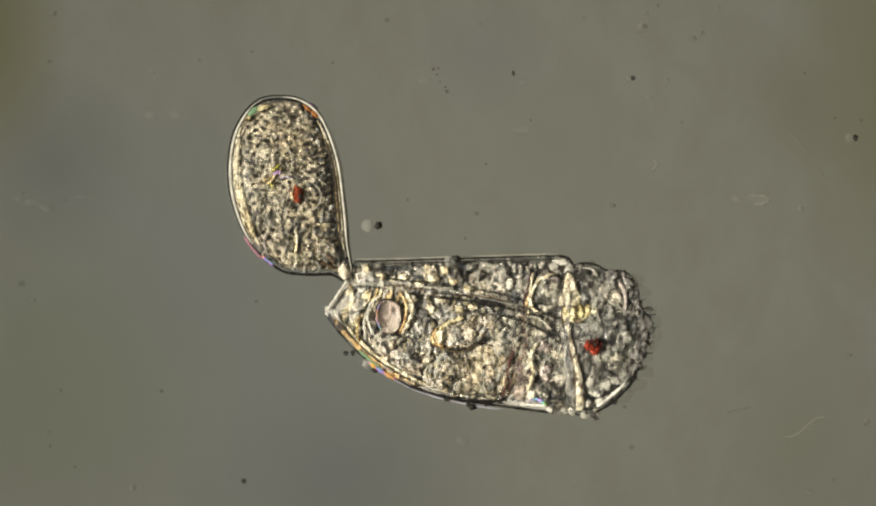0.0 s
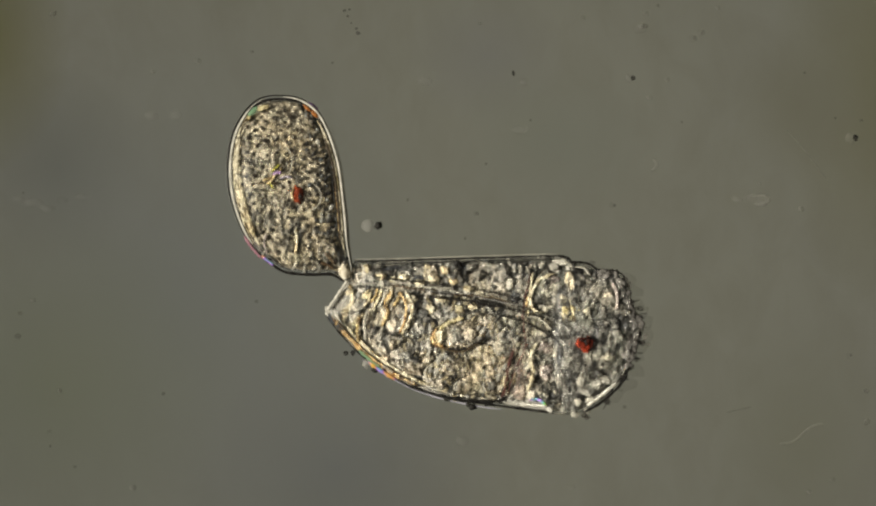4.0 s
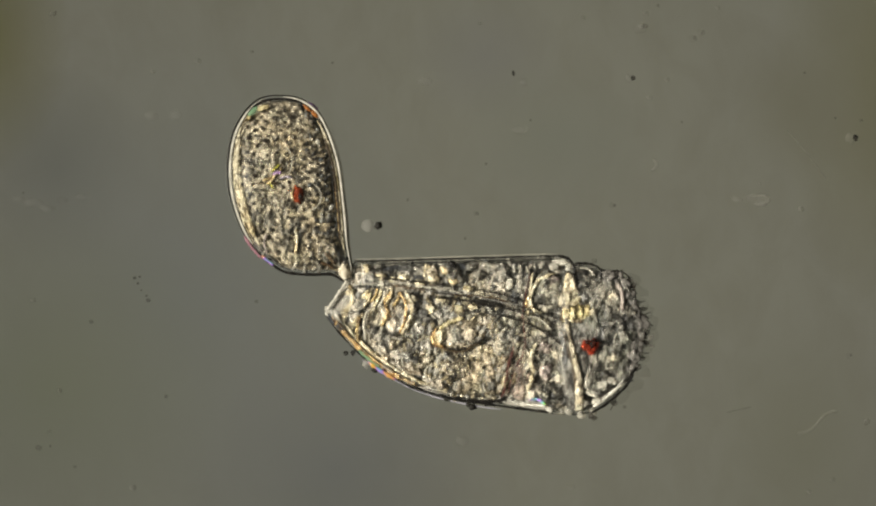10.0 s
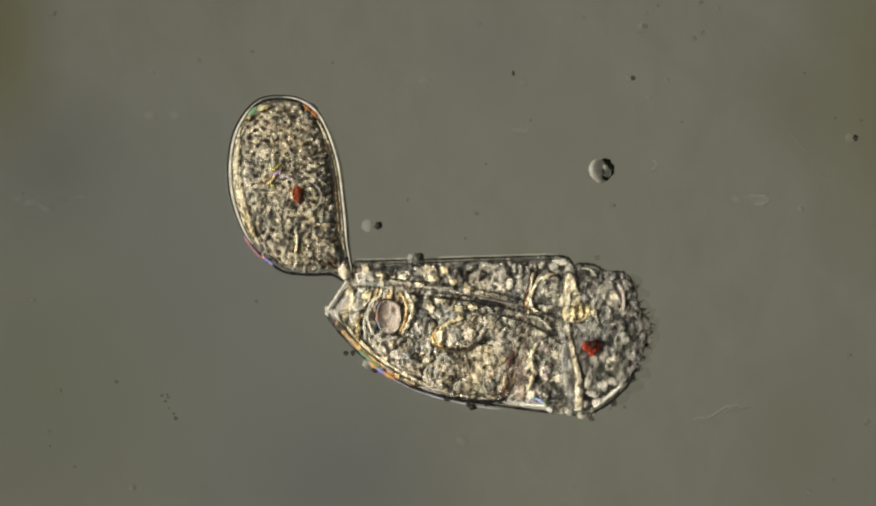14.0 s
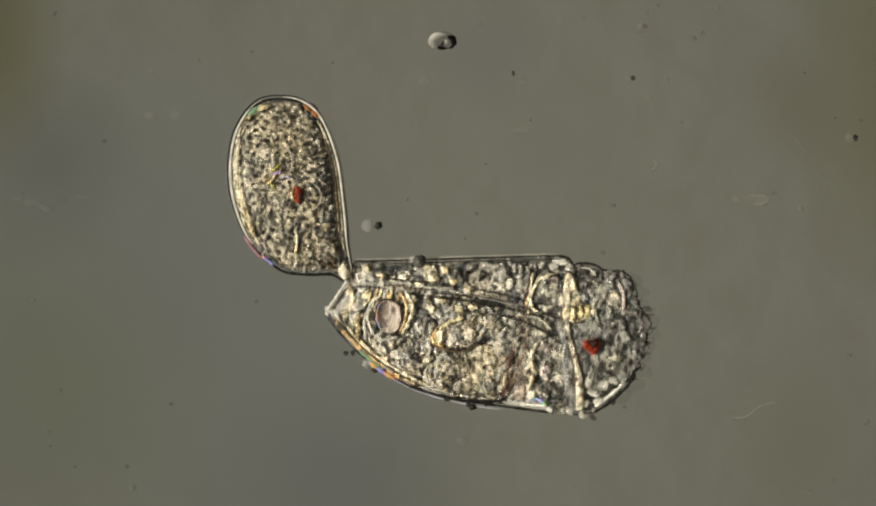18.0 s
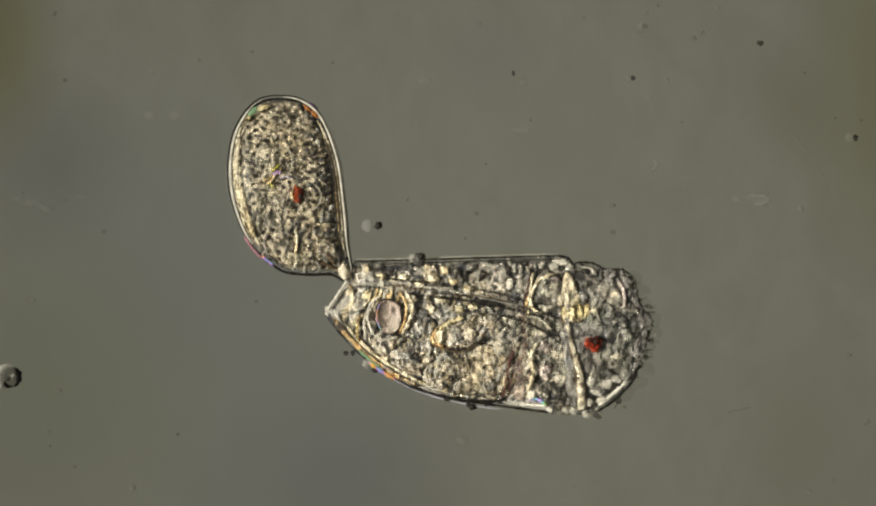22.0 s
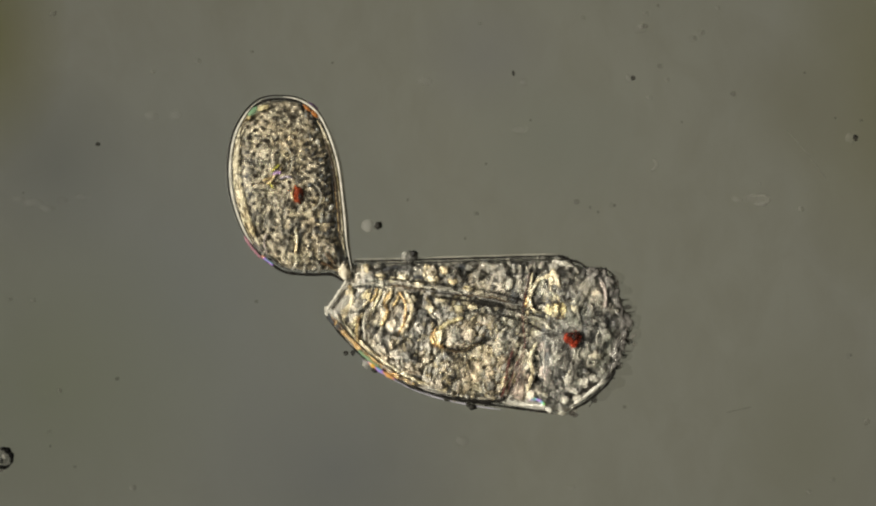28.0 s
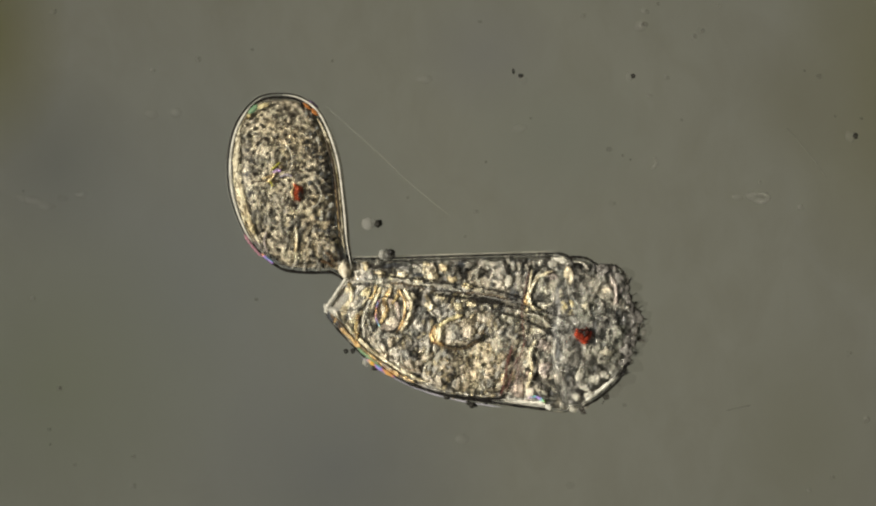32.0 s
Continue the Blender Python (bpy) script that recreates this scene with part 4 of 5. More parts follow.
    # septum between trunk and neck
    part("septum", tube(path_over([(950, 488), (940, 530), (936, 570), (940, 620), (922, 660), (908, 706)], 6.5), taper(1.7)), RED_BROWN, rot, "brown line across the body")
    part("septum_line", tube(path_over([(955, 486), (947, 530), (944, 566)], 7), taper(2.8)), CREAM, rot, "cream line across the body")
    # long muscle bands: bundles of fine fibres
    for k in range(13):
        o1 = ((k * 5) % 13 - 6) * 1.9
        x0 = 668 + (k * 71) % 250
        x1 = x0 + 52 + (k * 37) % 70
        pts = [(x, 506 + 0.055 * (x - 640) + 0.00026 * (x - 640) ** 2 + o1 * (1 + 0.35 * (x - 640) / 360) + 2.2 * math.sin(x * 0.045 + k)) for x in np.linspace(x0, x1, 6)]
        m, lab = ((DARK_LINE, "dark lengthwise muscle fibre"), (WHITE_FIBRE, "pale lengthwise muscle fibre"), (DARK_FIBRE, "dark lengthwise muscle fibre"), (DARK_LINE, "dark lengthwise muscle fibre"), (BROWN_FIBRE, "brown lengthwise muscle fibre"))[k % 5]
        part("muscle_fibre", tube(path_over(pts, 7.5), taper((1.8, 1.3, 2.3, 1.6, 2.0)[k % 5], 0.5)), m, rot, lab)
    for k in range(3):
        pts = [(x, 506 + 0.055 * (x - 640) + 0.00026 * (x - 640) ** 2 + (-9, 1, 10)[k] * (1 + 0.35 * (x - 640) / 360) + 1.5 * math.sin(x * 0.05 + k)) for x in np.linspace(684 + 14 * k, 930 + 12 * k, 8)]
        part("muscle_fibre", tube(path_over(pts, 7), taper((1.1, 1.5, 1.2)[k], 0.2)), (DARK_FIBRE, GREY_CLEAR, DARK_FIBRE)[k], rot, "long lengthwise muscle fibre")
    part("muscle_fibre", tube(path_over([(880, 560), (935, 574), (980, 598), (1006, 616)], 7), taper(2.0)), DARK_LINE, rot, "dark lengthwise muscle fibre")
    part("muscle_knot", pebble(874, 542, float(TRUNK.top(874, 540)) + 5, 28, 6, 4, 8, 3, 0.6, 3), DARK_FIBRE, rot, "dark muscle knot")
    for x, y, rx, ry, turn in ((706, 480, 15, 5, 5), (752, 498, 10, 6, 0), (922, 530, 6, 12, 5), (832, 478, 12, 6, 0), (596, 572, 6, 11, -35), (610, 584, 5, 9, -40)):
        part("dim_cell", pebble(x, y, t(x, y) + 0.5, rx, ry, 3.0, turn, 3, 0.8, x), CELL_BLUE, rot, "dim blue-grey cell")
    # larger bright and dark bodies in the tissue
    rng = np.random.default_rng(33)
    for x, y, r, m in ((775, 488, 15, CREAM), (815, 492, 18, GREY_CLEAR), (858, 490, 15, GREY_CLEAR), (905, 488, 15, GREY_CLEAR), (735, 485, 10, GREY_CLEAR), (705, 488, 11, DARK_FIBRE), (838, 522, 11, WHITE_FIBRE),
                       (770, 640, 11, CREAM), (735, 640, 15, GREY_CLEAR), (705, 615, 11, CREAM), (690, 640, 9, CREAM), (800, 650, 11, CREAM), (838, 690, 10, CREAM), (880, 690, 12, GREY_CLEAR), (900, 640, 10, CREAM),
                       (745, 600, 9, GREY_CLEAR), (760, 560, 12, GREY_CLEAR), (905, 610, 10, GREY_CLEAR), (790, 690, 9, CREAM), (985, 505, 9, WHITE_FIBRE), (750, 665, 8, CREAM), (930, 520, 7, WHITE_FIBRE)):
        part("vesicle", pebble(x, y, t(x, y) + 1, r * 0.8, r * 0.6, r * 0.3 + 1.5, rng.uniform(0, 180), 3, 0.9, x), {CREAM: GUT if y > 520 or x < 790 else CROWN, GREY_CLEAR: CROWN}.get(m, m), rot, {CREAM: "cream vesicle", WHITE_FIBRE: "bright vesicle", DARK_FIBRE: "dark vesicle"}.get(m, "clear grey vesicle"))

    # head, which pulls in and out
    o = at(HEAD_X, HEAD_Y, 20)
    head = part("head", HEAD.dome(0.99, 0, rings=66, n=400, rough=3.4, seed=4, cell=15), CROWN, rot, "mottled grey ciliated head", origin=o)
    part("granule_field", granules(scatter(HEAD, 12.5, 4000, None, seed=41), HEAD, 2.3, 4.8, seed=9, lift=0.5), GRAIN_HEAD, head, "grey head granules", kind="stuff")
    crest = scatter(HEAD, 11.0, 9000, lambda x, y: y < 512 and x > 1026, seed=43)
    part("granule_field", granules(crest, HEAD, 2.0, 4.2, seed=19, lift=1), GRAIN_HEAD, head, "grey granules along the upper crown edge", kind="stuff")
    clear_part("cuticle", HEAD.dome(0.975, 3, swell=11, rings=56, n=320, rough=1.0, seed=15, cell=24), SKIN, head, "clear glossy cuticle of the head")
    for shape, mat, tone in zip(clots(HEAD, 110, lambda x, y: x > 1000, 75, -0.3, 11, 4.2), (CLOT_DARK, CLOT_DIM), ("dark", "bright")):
        part("relief_clot_field", shape, mat, head, f"soft {tone} clots of painted relief in the head", kind="stuff")
    cup = joined([pebble(*over_head(1052, 620, 9), 12, 9, 6, 8, 3, 0.6, 2), pebble(*over_head(1061, 621, 9), 9, 12, 6, 15, 3, 0.6, 5), pebble(*over_head(1058, 630, 8), 6, 6, 5, 0, 3, 0.6, 7)])
    eyes = [part("eye", cup, RED, head, "red cup-shaped eye"),
            part("eye_shade", joined([pebble(*over_head(1061, 616, 14), 6, 7, 4, 35, 3, 0.8, 2), pebble(*over_head(1052, 614, 14), 5, 3, 3, 15, 3, 0.8, 6)]), DARK_FIBRE, head, "dark side of the eye")]
    fold = [over_head(x, y, 6) for x, y in spline([(1018, 494), (1019, 528), (1013, 566), (1021, 612), (1034, 670), (1036, 734)], 8, False)]
    fold_ob = part("fold", tube(fold, lambda q: min(1.0, 0.15 + 9 * q) * (3.7 + 0.8 * math.sin(q * 31)) + 5.5 * max(0, q - 0.62) / 0.38, flat=0.35), FOLD_CREAM, head, "bright cream transverse fold")
    hh = over_head(1019, 524, 3)[2]
    block = Outline([(1012, 496), (1017, 488), (1022, 488), (1028, 496), (1036, 520), (1041, 534), (1038, 544), (1030, 547), (1006, 548), (1000, 545), (1001, 534), (1008, 515)], (1019, 524), 5, hh - 1, 5.0)
    jaws = part("jaws", block.dome(n=80, rings=16, rough=2.2, cell=9), FOLD_CREAM, head, "broad cream jaw block")
    part("jaw_outline", tube([(x, y, hh + 1) for x, y in block.ring(1.05, 60)], lambda q: 1.1 + 0.9 * math.sin(18.8 * q), True), DARK_FIBRE, jaws, "dark outline of the jaw block")
    for x, y, rx, ry, m, lab in ((1013, 560, 7, 14, YELLOW, "yellow-olive jaw plate"), (1026, 561, 7, 14, YELLOW, "yellow-olive jaw plate"), (1039, 560, 7, 14, YELLOW, "yellow-olive jaw plate"), (1051, 556, 6, 12, YELLOW, "yellow-olive jaw plate"), (1032, 573, 10, 5, BROWN_FIBRE, "dark olive jaw leaf"), (1047, 533, 6, 8, GREY_CLEAR, "grey jaw plate")):
        part("jaw", pebble(x, y, hh + 2, rx, ry, 3.5, 6, 3, 0.6, x), m, jaws, lab)
    for pts, r, m in (([(1002, 562), (1016, 572), (1036, 574), (1052, 565), (1063, 552)], 2.2, CREAM), ([(1018, 548), (1019, 558), (1018, 568)], 1.3, BROWN_LINE), ([(1034, 546), (1034, 558), (1032, 568)], 1.3, BROWN_LINE), ([(1049, 540), (1049, 552), (1047, 562)], 1.3, BROWN_LINE), ([(1000, 548), (1020, 549), (1040, 546)], 1.3, DARK_FIBRE)):
        part("jaw_arch", tube([(x, y, hh + 3) for x, y in spline(pts, 6, False)], taper(r)), m, jaws, "fine line between the jaw plates")
    part("fold_edge", tube([(x - 8, y, h) for x, y, h in fold[8:]], taper(1.5)), BROWN_FIBRE, fold_ob, "brown edge of the fold")
    for pts, r, m, lab in (([(1030, 472), (1046, 471), (1064, 474), (1077, 484), (1078, 502)], 2.2, DARK_LINE, "dark edge of a lobe"),
                           ([(1040, 480), (1056, 482), (1067, 494)], 1.8, WHITE_FIBRE, "bright edge of a lobe"),
                           ([(1138, 655), (1124, 688), (1088, 722), (1056, 740)], 2.7, DARK_LINE, "dark lower lobe edge"),
                           ([(1131, 658), (1117, 684), (1084, 713), (1062, 728)], 3.6, WHITE_LINE, "bright lower lobe edge"),
                           ([(1078, 484), (1112, 487), (1130, 498)], 1.7, DARK_FIBRE, "dark upper crown edge"),
                           ([(1130, 498), (1136, 508), (1142, 548), (1156, 580), (1146, 625), (1138, 655)], 2.6, CILIA, "dark ragged crown edge"),
                           ([(1106, 506), (1115, 526), (1116, 556)], 5.0, ROSY, "rosy crown band"),
                           ([(1052, 640), (1060, 670), (1056, 705)], 1.4, DARK_FIBRE, "dark crease"),
                           ([(1080, 540), (1096, 560), (1090, 600)], 1.4, DARK_FIBRE, "dark crease")):
        part("lobe_edge", tube([(x, y, max(27.0, over_head(x, y, 3)[2])) for x, y in spline(pts, 8, False)], taper(r, 0.5)), m, head, lab)
    for x, y, rx, ry, turn in ((1060, 704, 9, 6, 20), (1078, 690, 7, 9, 0), (1050, 686, 6, 9, 10), (1096, 682, 7, 6, 30), (1068, 718, 9, 4, -25), (1046, 722, 6, 6, 0)):
        part("pale_patch", pebble(*over_head(x, y, 3), rx, ry, 3, turn, 3, 0.8, x), WHITE_FIBRE, head, "pale patch of the lower lobe")
    for x, y, r in ((1018, 736, 7), (1040, 744, 6), (1062, 738, 5), (1004, 735, 6)):
        part("skirt_lobe", pebble(x, y, 14, r * 1.3, r, 8, 10, 2, 0.4, x), WHITE_FIBRE, head, "pale lobe at the lower edge")
    for x, y, r in ((1120, 520, 10), (1100, 530, 9), (1132, 560, 9), (1118, 600, 10), (1090, 580, 9), (1100, 640, 11), (1080, 670, 10), (1064, 560, 9), (1046, 510, 10), (1120, 650, 8), (1070, 700, 8)):
        part("crown_lobe", pebble(*over_head(x, y, 2), r * 1.1, r * 0.7, r * 0.5, x, 3, 0.9, y), (CROWN, FLESH)[int(r) % 2], head, "pale lobe of the crown")
    h = lambda x, y: float(HEAD.top(x, y))
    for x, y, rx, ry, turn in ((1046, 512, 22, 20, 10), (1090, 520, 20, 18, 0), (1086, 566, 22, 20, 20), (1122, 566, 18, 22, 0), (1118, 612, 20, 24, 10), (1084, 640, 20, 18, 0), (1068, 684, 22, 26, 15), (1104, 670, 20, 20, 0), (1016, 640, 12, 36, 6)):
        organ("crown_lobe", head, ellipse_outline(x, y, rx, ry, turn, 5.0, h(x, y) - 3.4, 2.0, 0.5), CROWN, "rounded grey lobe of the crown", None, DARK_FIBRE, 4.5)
        # dark arc right, bright arc left: side lighting painted on the lobe
        part("lobe_wall", tube([(x + rx * math.cos(a), y + ry * math.sin(a), h(x, y) + 1) for a in np.linspace(-0.9, 1.4, 18)], taper(1.1)), WALL_FIBRE, head, "thin dark wall on the painted shaded side of a lobe")
        part("painted_lobe_gleam", tube([(x + 0.9 * rx * math.cos(a), y + 0.9 * ry * math.sin(a), h(x, y) + 3.5) for a in np.linspace(2.4, 4.0, 10)], taper(1.4)), WHITE_FIBRE, head, "bright edge of a lobe")
    # a fold of skin inside the neck that is squeezed out as a round lobe when the head is pulled in hard
    knob = part("neck_lobe", pebble(1036, 472, 18, 23, 20, 13, 12, 3, 0.35, 5), FLESH, rot, "round clear lobe of the neck", origin=at(1036, 472, 18))
    edge_of = lambda k, a0, a1, h: [(1036 + 23 * k * math.cos(a), 472 + 20 * k * math.sin(a), h) for a in np.linspace(radians(a0), radians(a1), 24)]
    part("lobe_edge", tube(edge_of(1.0, -190, 20, 22), taper(2.2, 0.5)), DARK_LINE, knob, "dark edge of the lobe")
    # gleams painted as pale lumps on the lobe
    part("painted_lobe_gleam", tube(edge_of(0.8, -170, -40, 28), taper(2.6)), WHITE_LINE, knob, "bright edge of the lobe")
    part("painted_lobe_gleam", pebble(1046, 474, 29, 6, 7, 3, 30, 3, 0.6, 3), WHITE_FIBRE, knob, "bright spot of the lobe")
    # cilia tufts, each beating about its root
    tufts = []
    for k, (x, y, a, n, length) in enumerate(((1122, 508, -24, 16, 20), (1134, 528, -16, 18, 22), (1142, 550, -10, 18, 24), (1154, 574, -6, 20, 26), (1156, 598, 4, 20, 26), (1148, 622, 10, 20, 26), (1140, 646, 20, 20, 28),
                                              (1130, 668, 30, 16, 26), (1100, 710, 52, 9, 18), (1060, 738, 62, 9, 18))):
        root = at(x, y, 22)
        rng = np.random.default_rng(200 + k)
        shapes = []
        for j in range(max(3, n // 4)):
            g, q = radians(a + rng.normal(0, 30)), length * rng.uniform(0.0, 0.55)
            shapes.append(pebble(x - 4 + q * math.cos(g), y + rng.normal(0, 8) + q * math.sin(g), 17 + j % 6, rng.uniform(3.5, 7.5), rng.uniform(3, 5.5), 4, rng.uniform(0, 180), 2, 0.5, j + 3 * k))
        for j in range(2):
            g, ln, bow = radians(a + rng.normal(0, 18)), length * rng.uniform(0.6, 1.0), rng.normal(0, 0.25)
            bx, by = x - 6 + rng.normal(0, 3), y + (j - 0.5) * 13
            shapes.append(tube([(bx, by, 16 + j), (bx + ln * 0.6 * math.cos(g), by + ln * 0.6 * math.sin(g), 18 + j), (bx + ln * math.cos(g + bow), by + ln * math.sin(g + bow), 17)], lambda q: 2.4 * (1 - 0.6 * q), sides=6))
        tufts.append(part("cilia_tuft", joined(shapes), CILIA, head, "tuft of fine dark brown cilia", origin=root))
    rng = np.random.default_rng(91)
    # see-through lumps paint soft shade and the cilia's blur beyond the crown
    for k, (x, y) in enumerate(((1128, 504), (1140, 522), (1148, 544), (1156, 562), (1164, 580), (1162, 602), (1156, 622), (1150, 642), (1142, 664), (1128, 690), (1108, 710))):
        part("cilia_haze", pebble(x + rng.normal(0, 3), y, 13 + k % 3, rng.uniform(13, 20), rng.uniform(10, 14), 3, rng.uniform(-20, 20), 3, 0.4, x), HAZE, head, "faint brown haze painted for shade and blurred cilia")
    # soft clear lobes that carry the cilia
    for k, (x, y, r) in enumerate(((1112, 496, 11), (1126, 510, 11), (1131, 528, 10), (1136, 546, 12), (1144, 563, 11), (1153, 580, 12), (1152, 600, 11), (1146, 618, 12), (1139, 637, 11), (1134, 655, 12), (1122, 676, 10), (1096, 492, 9))):
        part("crown_edge_lobe", pebble(x - 4, y, 22 + k % 3 * 3, r * 0.95, r * 1.05, 8, 25 * k, 3, 0.9, y), CROWN_SOFT, head, "soft clear lobe of the crown edge")
    return rot, head, tufts, bladder, fold_ob, jaws, knob, eyes


ROTIFER, HEAD_OB, TUFTS, BLADDER, FOLD, JAWS, KNOB, EYES = build_rotifer()


# ---- loose things in the water ----
def speck(x, y, r, mat=DEBRIS_DARK, label="tiny dark debris speck on the slide", h=None, name="debris_speck", stretch=1.2, turn=0.0, rough=0.6):
    h = r * 0.8 if h is None else h
    shape = pebble(x, y, h, r * stretch, r, r, turn, 3 if r > 7 else 2, rough, x * 0.37 + y)
    return single(name, shape, mat, at(x, y, h), label, "debris", "debris specks")


def still_debris():
    speck(677, 404, 7.0, DEBRIS_DARK, "round black debris grain on the slide", stretch=1.0)
    # lit side of the black grain, painted as a pale lump
    speck(659, 404, 11.5, PALE_SOFT, "soft pale round lump painted as the lit side of a black grain", stretch=1.0, h=4, rough=0.15)
    for x, y, r in ((1531, 246, 6), (1133, 139, 5), (1258, 58, 4.5), (1244, 68, 4.5), (459, 539, 3.6), (1495, 211, 3), (1550, 757, 4), (1523, 635, 3), (108, 697, 3.4), (1100, 367, 3.2), (42, 345, 2.6), (833, 426, 3), (595, 112, 2.6), (950, 215, 2.8),
                    (90, 798, 2.6), (1440, 130, 2.6), (870, 293, 2.8), (730, 357, 3), (1220, 218, 2.5), (632, 631, 5.6), (619, 632, 5.4), (1118, 728, 4), (1150, 48, 4), (1178, 10, 3.5)):
        speck(x, y, r * 0.9, DEBRIS_FAINT if r < 5 else DEBRIS_SOFT, stretch=0.9)
    # faint flecks, each with its lit side painted as a pale lump
    for x, y, r, tilt in ((1151, 46, 6, 30), (1155, 24, 5, 60), (1285, 14, 4, 80), (1541, 215, 3, 70), (1433, 374, 5, 80), (1359, 329, 3, 80), (1193, 142, 4, 60), (1162, 174, 4, 70), (852, 382, 4, 80), (859, 42, 3, 60), (1044, 31, 4, 110),
                          (354, 109, 5, 85), (273, 128, 4, 80), (451, 92, 2.6, 60), (95, 24, 5, 120), (59, 537, 4, 85), (106, 698, 4.5, 80), (134, 835, 3, 80), (238, 873, 5, 80), (88, 772, 3.4, 85), (1448, 880, 4, 60), (1490, 858, 4, 70), (1551, 753, 5, 75)):
        fleck = speck(x + r * 0.6, y, r * 0.62, DEBRIS_FAINT, "faint grey debris fleck with a painted lit side on the slide", stretch=1.5, turn=tilt, name="debris_fleck")
        part("painted_lit_side", pebble(x - r * 0.6, y, r * 0.5, r * 1.1, r * 0.6, r * 0.5, tilt, 2, 0.4, x), DEBRIS, fleck, "pale side painted as lit")
    # pale flakes paint the lit sides of the dark grains
    for x, y, r in ((1133, 139, 6), (1531, 246, 8), (1258, 58, 5), (1244, 68, 5), (1098, 366, 4), (1523, 635, 4)):
        speck(x - r * 1.1, y + 1, r, DEBRIS, "pale flake painted as the lit side of a dark grain", h=r * 0.3, stretch=1.3, turn=75, name="debris_flake")
    speck(938, 147, 7, DEBRIS, "soft pale debris flake on the slide", h=2, stretch=1.0, name="debris_flake", rough=0.3)
    speck(919, 131, 2.6, DEBRIS_SOFT, "small dark debris splinter on the slide", stretch=1.9, turn=80)
    for pts, r in (([(1408, 232), (1440, 268), (1479, 320)], 1.6), ([(1300, 738), (1345, 728)], 1.3)):
        single("scratch", tube([(x, y, 0.8) for x, y in spline(pts, 6, False)], taper(r), flat=0.5), SCRATCH, at(*pts[0], 0.8), "faint thin grey scratch on the glass slide", "scratch", "scratches")
    for x, y, r, s in ((316, 205, 9, 1.0), (272, 208, 8, 1.2), (828, 789, 9, 1.2), (1021, 872, 6, 1.3), (760, 145, 8, 1.5), (1145, 52, 8, 1.3), (60, 362, 8, 2.0), (36, 356, 6, 1.4), (84, 372, 7, 1.8), (112, 358, 6, 1.5), (146, 352, 6, 1.7), (930, 232, 8, 1.5)):
        speck(x, y, r, DEBRIS, "pale grey translucent debris flake on the slide", h=r * 0.25, stretch=s * 1.15, name="debris_flake", rough=0.3)
    speck(656, 650, 8.5, PALE, "pale round debris grain beside the hind edge", h=6, stretch=0.8)
    speck(671, 661, 6.2, DEBRIS_DARK, "dark debris grain beside the hind edge", h=6, stretch=1.0)
    # curled flakes: a pale round rim with a dim outer edge
    for x, y, rx, ry, a0, a1 in ((1360, 357, 16, 9, -150, 140), (1166, 294, 9, 10, -80, 110)):
        flake = thing("curled_flake", x, y, 2, "faint curled clear debris flake on the slide", "debris", "debris specks")
        ring = lambda k: [(x + k * rx * math.cos(a), y + k * ry * math.sin(a), 2.5) for a in np.linspace(radians(a0), radians(a1), 20)]
        part("pale_rim", tube(ring(0.85), taper(2.6)), PALE_FAINT, flake, "pale inner rim")
        part("dim_rim", tube(ring(1.15), taper(1.9)), SCRATCH_DIM, flake, "dim outer rim")
    # ragged flake made of a few lumps
    shapes = [pebble(x, y, 2, a, b, 4, c, 2, 0.4, x) for x, y, a, b, c in ((1320, 356, 10, 5, 10), (1345, 354, 12, 8, -20), (1364, 362, 10, 6, 30), (1370, 350, 5, 4, 0))]
    single("debris_flake", joined(shapes), DEBRIS, at(1345, 357, 2), "ragged pale debris flake on the slide", "debris", "debris specks")
    for x, y, r in ((846, 728, 6), (800, 713, 5), (870, 722, 4), (838, 724, 4)):
        speck(x, y, r, DEBRIS_DARK, "black debris grain beside the lorica edge", h=8)


still_debris()


